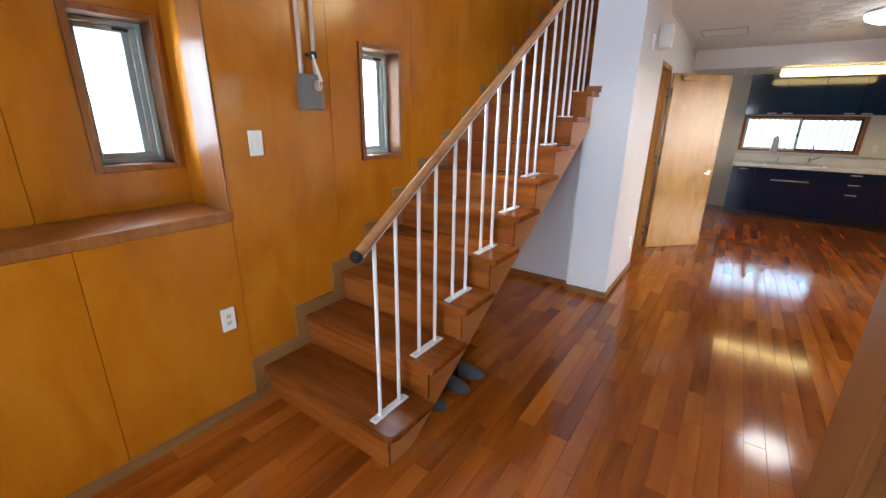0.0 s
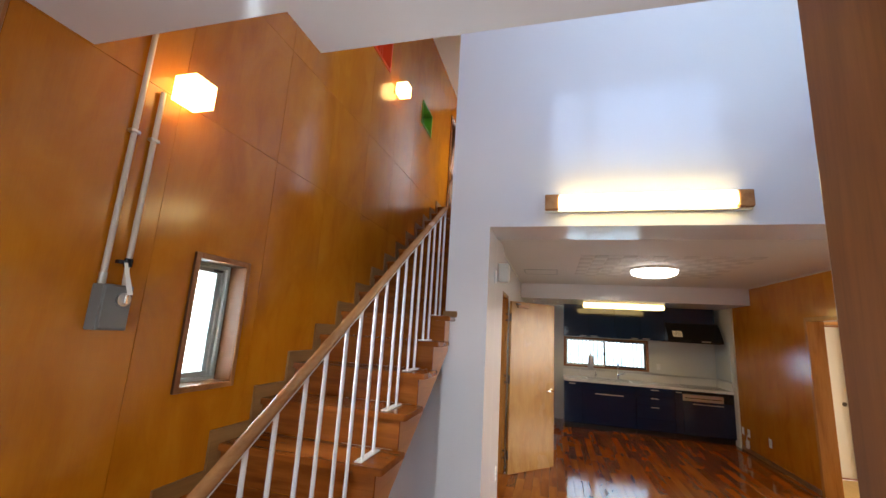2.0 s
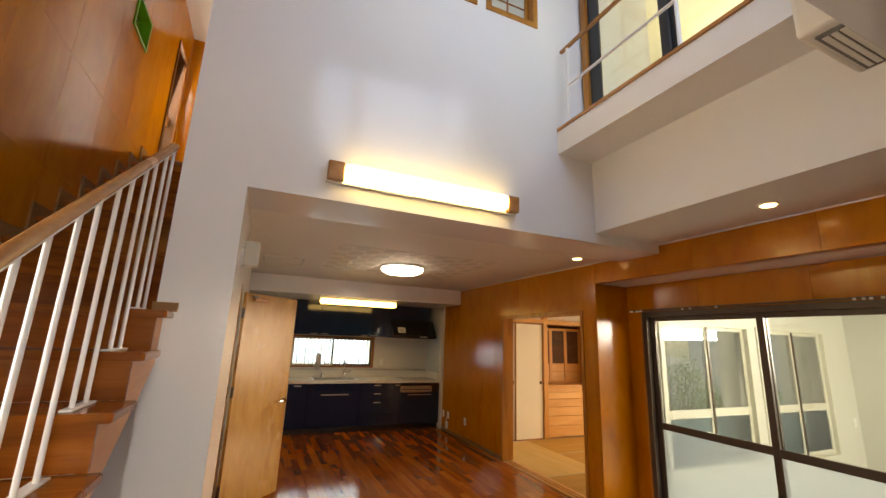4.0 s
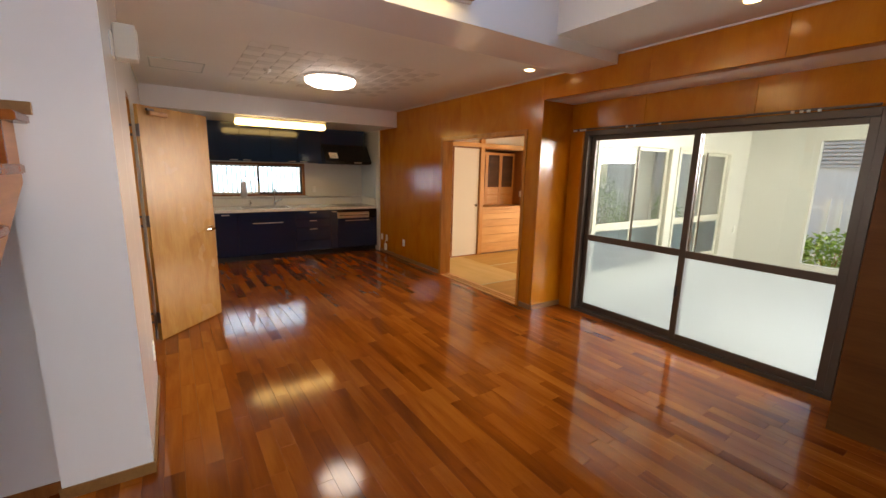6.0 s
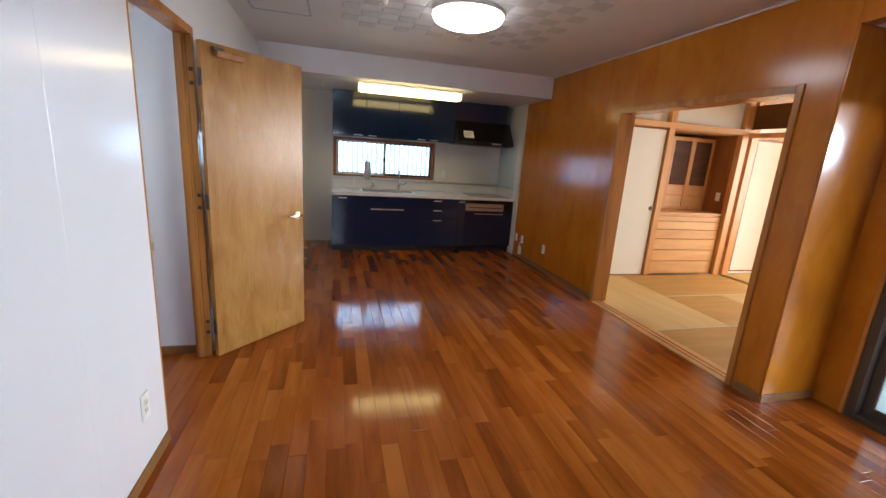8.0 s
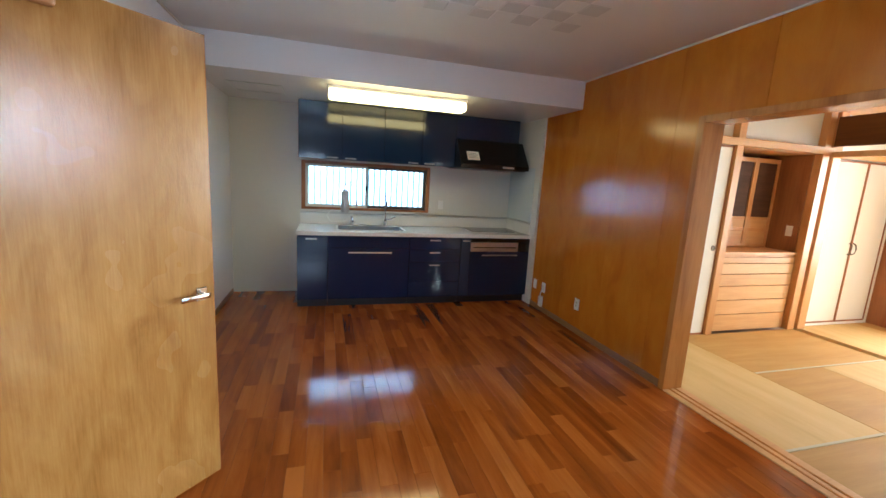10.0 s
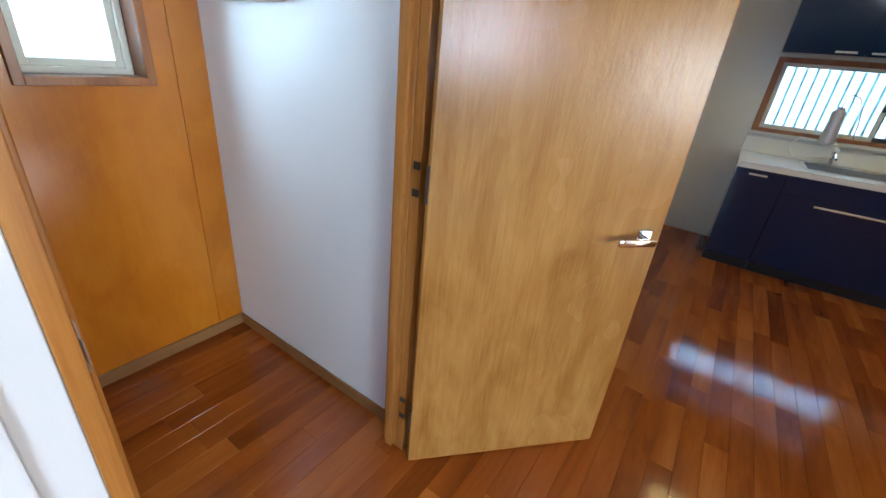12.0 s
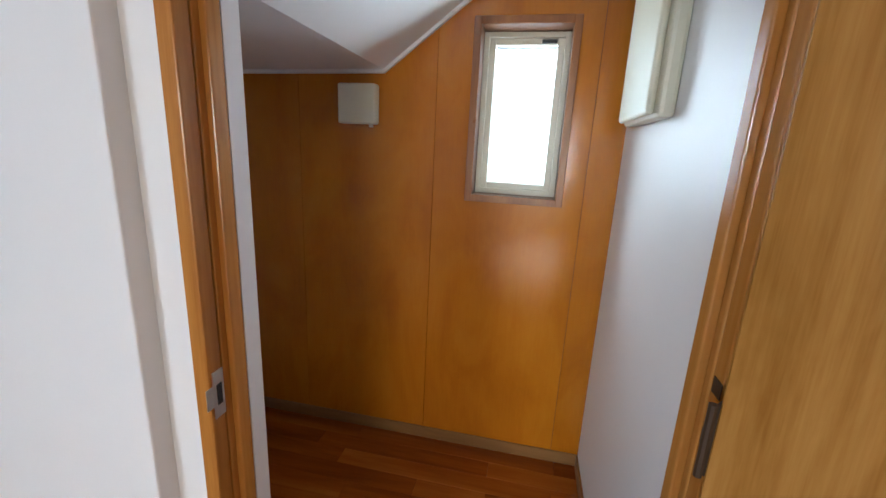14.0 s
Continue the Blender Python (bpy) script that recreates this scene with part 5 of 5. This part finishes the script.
part("base", rod(bmesh.new(), (1.62, 9.53, 0.8665), (1.62, 9.53, 0.93), 0.026, 16), CHROME, fc, smooth=True)
part("spout", tube(bmesh.new(), [(1.62, 9.53, 0.93), (1.62, 9.53, 1.10), (1.62, 9.52, 1.16), (1.615, 9.48, 1.19), (1.61, 9.42, 1.18), (1.61, 9.38, 1.13)], 0.014), CHROME, fc, smooth=True)
part("lever", tube(bmesh.new(), [(1.62, 9.53, 0.94), (1.67, 9.50, 0.96), (1.74, 9.47, 1.0)], 0.011), CHROME, fc, smooth=True)
wp_ = thing("water_purifier", "tall steel water purifier cylinder with a thin hose", "water purifier")
bm = rod(bmesh.new(), (1.12, 9.57, 1.0205), (1.12, 9.57, 1.29), 0.052, 24)
bmesh.ops.bevel(bm, geom=[e for e in bm.edges if e.calc_face_angle(0) > 1.2], offset=0.012, segments=3, affect='EDGES')
part("canister", bm, STEEL, wp_, smooth=True)
part("cap", rod(bmesh.new(), (1.12, 9.57, 1.29), (1.12, 9.57, 1.31), 0.03, 16), CHROME, wp_, smooth=True)
part("spout", tube(bmesh.new(), [(1.12, 9.57, 1.31), (1.12, 9.56, 1.36), (1.14, 9.54, 1.40), (1.19, 9.52, 1.39), (1.23, 9.51, 1.32), (1.25, 9.50, 1.20), (1.26, 9.50, 1.08)], 0.006), CHROME, wp_, smooth=True)
part("hose", tube(bmesh.new(), [(1.07, 9.57, 1.04), (0.95, 9.56, 1.05), (0.90, 9.54, 0.98), (0.95, 9.52, 0.90), (1.05, 9.51, 0.91), (1.16, 9.50, 0.93), (1.19, 9.49, 0.94)], 0.007), PLASTIC, wp_, smooth=True)
tp = thing("tap_adapter", "small chrome branch tap beside the sink", "tap")
part("post", rod(bmesh.new(), (1.20, 9.53, 0.8665), (1.20, 9.53, 0.98), 0.016, 14), CHROME, tp, smooth=True)
part("arm", tube(bmesh.new(), [(1.20, 9.53, 0.95), (1.20, 9.47, 0.96), (1.21, 9.42, 0.93)], 0.010), CHROME, tp, smooth=True)
part("knob", rod(bmesh.new(), (1.20, 9.53, 0.98), (1.20, 9.53, 1.005), 0.02, 12), PLASTIC, tp, smooth=True)
hb = thing("cooking_hob", "flat dark glass cooking hob with steel rim", "hob")
part("rim", box(HB[0] - 0.012, HB[1] + 0.012, HB[2] - 0.012, HB[3] + 0.012, 0.8663, 0.872, 0.002), STEEL, hb)
part("glass", box(HB[0], HB[1], HB[2], HB[3], 0.8722, 0.876, 0.002), mat("hob_glass", (0.03, 0.03, 0.03), 0.12), hb)
plate_w = thing("wall_socket", "white socket plate on the kitchen wall", "socket")
part("plate", box(2.34, 2.41, KB - 0.017, KB - 0.0085, 1.10, 1.22, 0.003), PLASTIC, plate_w)
part("socket", box(2.36, 2.39, KB - 0.020, KB - 0.0172, 1.125, 1.195, 0.002), PLASTIC, plate_w)

for i, (a, b) in enumerate(((0.59, 1.065), (1.065, 1.545), (1.545, 2.0), (2.0, 2.415))):
    c = thing("wall_cabinet", "glossy navy blue kitchen wall cabinet", "cabinet", "wall cabinets")
    part("body", box(a + 0.001, b - 0.001, 9.27, KB, 1.665, 2.278), NAVY, c)
    d = part("door", box(a + 0.0015, b - 0.0015, 9.247, 9.268, 1.652, 2.276, 0.002), NAVY, c)
    xx = (b - 0.17, b - 0.045) if i in (0, 2) else (a + 0.03, a + 0.155)
    bar_handle(xx[0], xx[1], 9.247, 1.672, d)
hd = thing("range_hood", "black sloping range hood with a white sticker", "range hood")
part("top_box", box(2.417, 3.26, 9.25, KB, 2.0, 2.278, 0.002), NAVY, hd)
bm = bmesh.new()
prism(bm, [(9.22, 2.0), (8.99, 1.70), (8.99, 1.655), (KB, 1.655), (KB, 2.0)], 2.417, 3.30)
part("canopy", bm, BLACK, hd)
part("filter", box(2.45, 3.27, 9.02, 9.6, 1.645, 1.6548), PLINTH, hd)
part("switch_strip", box(2.95, 3.10, 8.985, 8.9895, 1.668, 1.69), STEEL, hd)
sl = Vector((0, 0.23, 0.30)).normalized()
o = Vector((2.51, 8.99 - 0.003, 1.70)) + sl * 0.06
bm = bmesh.new()
q = [o, o + Vector((0.155, 0, 0)), o + Vector((0.155, 0, 0)) + sl * 0.13, o + sl * 0.13]
nrm = Vector((0, -0.30, 0.23)).normalized() * 0.002
vs = [bm.verts.new(p) for p in q] + [bm.verts.new(p + nrm) for p in q]
for f in ((3, 2, 1, 0), (4, 5, 6, 7), (0, 1, 5, 4), (1, 2, 6, 5), (2, 3, 7, 6), (3, 0, 4, 7)):
    bm.faces.new([vs[i] for i in f])
lab = part("sticker", bm, PLASTIC, hd, "white paper sticker")
bm = bmesh.new()
for j in range(4):
    s0 = o + sl * (0.03 + 0.022 * j) + nrm * 1.2 + Vector((0.015, 0, 0))
    q = [s0, s0 + Vector((0.12 - 0.02 * (j % 2), 0, 0)), s0 + Vector((0.12 - 0.02 * (j % 2), 0, 0)) + sl * 0.006, s0 + sl * 0.006]
    bm.faces.new([bm.verts.new(p) for p in q])
part("print_lines", bm, GREYBOX, lab)

# ---- lamps ----
kl = thing("kitchen_light", "long fluorescent ceiling light over the worktop", "ceiling light")
part("base", box(0.90, 2.22, 8.30, 8.44, 2.249, 2.2815, 0.004), STEELW, kl)
bm = box(0.905, 2.215, 8.285, 8.455, 2.162, 2.2485, 0.03, 4)
part("cover", bm, LAMPT, kl, "glowing milky cover", smooth=True)

wl = thing("wall_light", "long fluorescent wall light above the beam", "wall light")
part("base", box(0.31, 1.775, VY - 0.035, VY - 0.001, 2.62, 2.765, 0.004), PLASTIC, wl)
bm = box(0.42, 1.67, VY - 0.11, VY - 0.036, 2.635, 2.75, 0.03, 4)
part("cover", bm, LAMPB, wl, "glowing milky cover", smooth=True)
for a, b in ((0.312, 0.418), (1.672, 1.773)):
    part("end_piece", box(a, b, VY - 0.085, VY - 0.0355, 2.628, 2.757, 0.01, 2), RAILW, wl, "tan wooden end piece")

cl_ = thing("ceiling_light", "round flat white glowing ceiling light", "ceiling light", at=pose(1.62, 6.24, CL))
bm = bmesh.new()
prof = [(0.0, -0.115), (0.12, -0.112), (0.20, -0.10), (0.255, -0.075), (0.272, -0.05), (0.268, -0.03)]
rings = [[bm.verts.new((r * math.cos(2 * math.pi * i / 48), r * math.sin(2 * math.pi * i / 48), z)) for i in range(48)] for r, z in prof[1:]]
c0 = bm.verts.new((0, 0, -0.115))
for i in range(48):
    bm.faces.new((c0, rings[0][i], rings[0][(i + 1) % 48]))
    for p, q in zip(rings, rings[1:]):
        bm.faces.new((p[i], p[(i + 1) % 48], q[(i + 1) % 48], q[i]))
part("shade", bm, LAMPW, cl_, "glowing milky shade", smooth=True)
part("base", rod(bmesh.new(), (0, 0, -0.034), (0, 0, -0.001), 0.277, 48), STEELW, cl_, smooth=True)

for x, y in ((3.06, 4.64), (3.02, 2.78)):
    dl = thing("downlight", "small round recessed downlight in the ceiling", "downlight", "downlights", pose(x, y, CL if y > 4 else 2.60))
    bm = bmesh.new()
    bmesh.ops.create_cone(bm, cap_ends=True, segments=28, radius1=0.055, radius2=0.062, depth=0.008, matrix=Matrix.Translation((0, 0, -0.0045)))
    part("ring", bm, STEELW, dl, smooth=True)
    part("lens", rod(bmesh.new(), (0, 0, -0.012), (0, 0, -0.0087), 0.045, 24), LAMPD, dl, smooth=True)

# ceiling hatch, detector and patterned tiles
hh = thing("ceiling_hatch", "flush ceiling hatch with a thin grey frame", "hatch")
bm = bmesh.new()
x0, x1, y0, y1 = -0.03, 0.44, 6.49, 6.96
for a, b, c, d in ((x0, x0 + 0.014, y0, y1), (x1 - 0.014, x1, y0, y1), (x0 + 0.014, x1 - 0.014, y0, y0 + 0.014), (x0 + 0.014, x1 - 0.014, y1 - 0.014, y1)):
    bx(bm, a, b, c, d, CL - 0.006, CL - 0.0005)
part("frame", bm, ALU, hh)
part("panel", box(x0 + 0.014, x1 - 0.014, y0 + 0.014, y1 - 0.014, CL - 0.003, CL - 0.0005), CEIL, hh)
hh = thing("ceiling_hatch", "flush ceiling hatch in the kitchen ceiling", "hatch")
bm = bmesh.new()
x0, x1, y0, y1 = 0.0, 0.48, 8.65, 9.10
for a, b, c, d in ((x0, x0 + 0.014, y0, y1), (x1 - 0.014, x1, y0, y1), (x0 + 0.014, x1 - 0.014, y0, y0 + 0.014), (x0 + 0.014, x1 - 0.014, y1 - 0.014, y1)):
    bx(bm, a, b, c, d, 2.276, 2.2815)
part("frame", bm, ALU, hh)
part("panel", box(x0 + 0.014, x1 - 0.014, y0 + 0.014, y1 - 0.014, 2.279, 2.2815), WHITE, hh)
sm = thing("smoke_detector", "small white detector on the ceiling", "detector", at=pose(0.98, 6.30, CL))
bm = bmesh.new()
bmesh.ops.create_cone(bm, cap_ends=True, segments=24, radius1=0.028, radius2=0.042, depth=0.03, matrix=Matrix.Translation((0, 0, -0.0155)))
part("case", bm, PLASTIC, sm, smooth=True)
part("sensor", rod(bmesh.new(), (0, 0, -0.045), (0, 0, -0.031), 0.012, 12), PLASTIC, sm, smooth=True)
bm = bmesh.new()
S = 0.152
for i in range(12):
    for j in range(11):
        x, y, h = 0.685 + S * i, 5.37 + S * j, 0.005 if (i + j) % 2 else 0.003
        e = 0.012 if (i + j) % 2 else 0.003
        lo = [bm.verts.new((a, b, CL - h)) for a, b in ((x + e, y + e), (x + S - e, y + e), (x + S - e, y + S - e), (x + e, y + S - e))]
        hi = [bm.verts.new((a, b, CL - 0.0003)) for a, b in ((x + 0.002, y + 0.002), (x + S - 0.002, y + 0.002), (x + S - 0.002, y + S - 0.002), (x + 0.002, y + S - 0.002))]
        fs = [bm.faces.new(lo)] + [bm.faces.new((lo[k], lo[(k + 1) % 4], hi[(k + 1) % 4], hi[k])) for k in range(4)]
        # Alternate tiles take the greyed paint in place of their sheen.
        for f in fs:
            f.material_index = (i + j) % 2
tiles = structure("ceiling_tiles", bm, CEIL, "white relief tiles in a checker, sheen put in as grey", "ceiling")
tiles.data.materials.append(CEIL_SHADE)

# ---- loft ----
lf = thing("loft_railing", "white steel loft railing with a brown wooden top rail", "railing")
part("top_rail", box(2.236, 2.268, 1.80, 3.865, 4.235, 4.262, 0.006, 2), RAILW, lf)
part("mid_rail", rod(bmesh.new(), (2.252, 1.80, 3.86), (2.252, 3.78, 3.86), 0.012, 10), STEELW, lf, smooth=True)
for yy in (1.83, 2.75, 3.78):
    part("post", rod(bmesh.new(), (2.252, yy, 3.503), (2.252, yy, 4.235), 0.013, 10), STEELW, lf, smooth=True)
ld = tagged(new("door_4"), "dark aluminium glazed doors on the loft with wooden frame", "door", kind="structure")
bm = bmesh.new()
for a, b, c, d in ((3.82, 3.885, 3.474, TOP - 0.01), (1.78, 1.84, 3.474, TOP - 0.01), (1.84, 3.82, 5.42, 5.50)):
    bx(bm, 2.52, 2.64, a, b, c, d, 0.004)
part("door_frame", bm, CASING, ld)
for k, (a, b) in enumerate(((3.02, 3.82), (2.28, 3.06), (1.84, 2.34))):
    xx = 2.55 + 0.03 * (k % 2)
    sa = bmesh.new()
    s = 0.075
    for p, q, c, d in ((a, a + s, 3.50, 5.42), (b - s - 0.05 * (k == 0), b, 3.50, 5.42), (a + s, b - s, 3.50, 3.57), (a + s, b - s, 5.34, 5.42)):
        bx(sa, xx, xx + 0.026, p, q, c, d, 0.003)
    leaf = part("door_leaf", sa, DARKALU, ld)
    g = part("pane", box(xx + 0.011, xx + 0.015, a + s, b - s, 3.57, 5.34), GLASS, leaf)
    g.visible_shadow = False
    if k == 0:
        part("handle", box(xx - 0.04, xx, a + 0.02, a + 0.05, 4.30, 4.48, 0.008, 2), DARKALU, leaf)
structure("wall_loft", slab(bmesh.new(), 'x', 2.641, 2.74, 1.765, VY, 3.474, TOP, [(1.83, 3.835, 3.49, 5.46)]), PAPER, "white loft wall around the glazed doors", "wall")
CREAMW = painted("cream_room_paint", (0.80, 0.78, 0.62), 0.7)
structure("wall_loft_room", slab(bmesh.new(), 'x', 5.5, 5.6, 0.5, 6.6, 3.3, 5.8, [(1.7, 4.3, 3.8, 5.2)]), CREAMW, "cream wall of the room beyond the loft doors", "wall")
bm = box(2.74, 5.5, 0.4, 0.5, 3.3, 5.8)
structure("wall_loft_room_south", bm, CREAMW, "cream side wall of the upper room", "wall")
structure("wall_loft_room_north", box(2.74, 5.5, 6.6, 6.7, 3.3, 5.8), CREAMW, "cream side wall of the upper room", "wall")
structure("ceiling_loft_room", box(2.74, 5.6, 0.4, 6.7, 5.7, 5.8), CREAMW, "cream ceiling of the room beyond the loft doors", "ceiling")
structure("floor_loft_room", box(3.5, 5.5, 0.5, 6.6, 3.3, 3.45), SUNWHITE, "pale floor beyond the loft doors", "floor")
o = thing("wall_cupboard", "grey-brown cupboard high in the upper room", "cupboard")
part("body", box(4.9, 5.45, 2.3, 3.1, 3.45, 4.9, 0.01), DARKALU, o)
part("door", box(4.88, 4.899, 2.32, 3.08, 3.5, 4.86, 0.004), BRONZE, o)

# air conditioner high beside the void
acu = thing("air_conditioner", "grey-white wall air conditioner under the loft", "air conditioner")
part("case", box(1.70, 2.15, 1.766, 1.96, 2.76, 3.03, 0.02, 3), PLASTIC, acu)
part("outlet", box(1.74, 2.11, 1.81, 1.92, 2.752, 2.7595), GREYBOX, acu)
for k in range(4):
    part("louvre", box(1.76, 2.09, 1.815 + 0.025 * k, 1.833 + 0.025 * k, 2.748, 2.7518), PLASTIC, acu)

# ---- floor boards ----
random.seed(11)
BW = 0.09
LENS = [0.30, 0.42, 0.55, 0.68, 0.82, 0.95]
fl = bpy.data.objects["floor"]
shared = {}
for l in LENS:
    b = bmesh.new()
    bx(b, 0.0004, BW - 0.0004, 0.0004, l - 0.0004, -0.012, 0.0, 0.0009)
    me = bpy.data.meshes.new("board")
    bmesh.ops.recalc_face_normals(b, faces=b.faces[:])
    b.to_mesh(me)
    b.free()
    me.materials.append(FLOOR)
    shared[l] = me
verts, faces = [], []
count = 0


def add_board(x0, x1, y0, y1):
    e, c = 0.0004, 0.0009
    n = len(verts)
    verts.extend([(x0 + e, y0 + e, -0.012), (x1 - e, y0 + e, -0.012), (x1 - e, y1 - e, -0.012), (x0 + e, y1 - e, -0.012),
                  (x0 + e, y0 + e, -c), (x1 - e, y0 + e, -c), (x1 - e, y1 - e, -c), (x0 + e, y1 - e, -c),
                  (x0 + e + c, y0 + e + c, 0), (x1 - e - c, y0 + e + c, 0), (x1 - e - c, y1 - e - c, 0), (x0 + e + c, y1 - e - c, 0)])
    for q in ((0, 1, 5, 4), (1, 2, 6, 5), (2, 3, 7, 6), (3, 0, 4, 7), (4, 5, 9, 8), (5, 6, 10, 9), (6, 7, 11, 10), (7, 4, 8, 11), (8, 9, 10, 11)):
        faces.append(tuple(n + i for i in q))


for i in range(59):
    x = W + BW * i
    lo, hi = (-0.95, 9.66) if x + BW < RW + 0.03 else (1.6, 4.77)
    if x + BW > 3.95:
        break
    y = lo - random.uniform(0, 0.8)
    while y < hi:
        l = random.choice(LENS)
        inside = y >= lo and y + l <= hi
        if inside and count < 300 and -0.2 < x < 2.3 and 2.2 < y < 6.4:
            o = new("board", shared[l])
            o.location = (x, y, 0)
            o.parent = fl
            count += 1
        else:
            add_board(x, x + BW, max(y, lo), min(y + l, hi)) if min(y + l, hi) - max(y, lo) > 0.01 else None
        y += l
me = bpy.data.meshes.new("boards")
me.from_pydata(verts, [], faces)
me.materials.append(FLOOR)
o = new("boards", me)
o.parent = fl
tagged(o, kind="stuff")
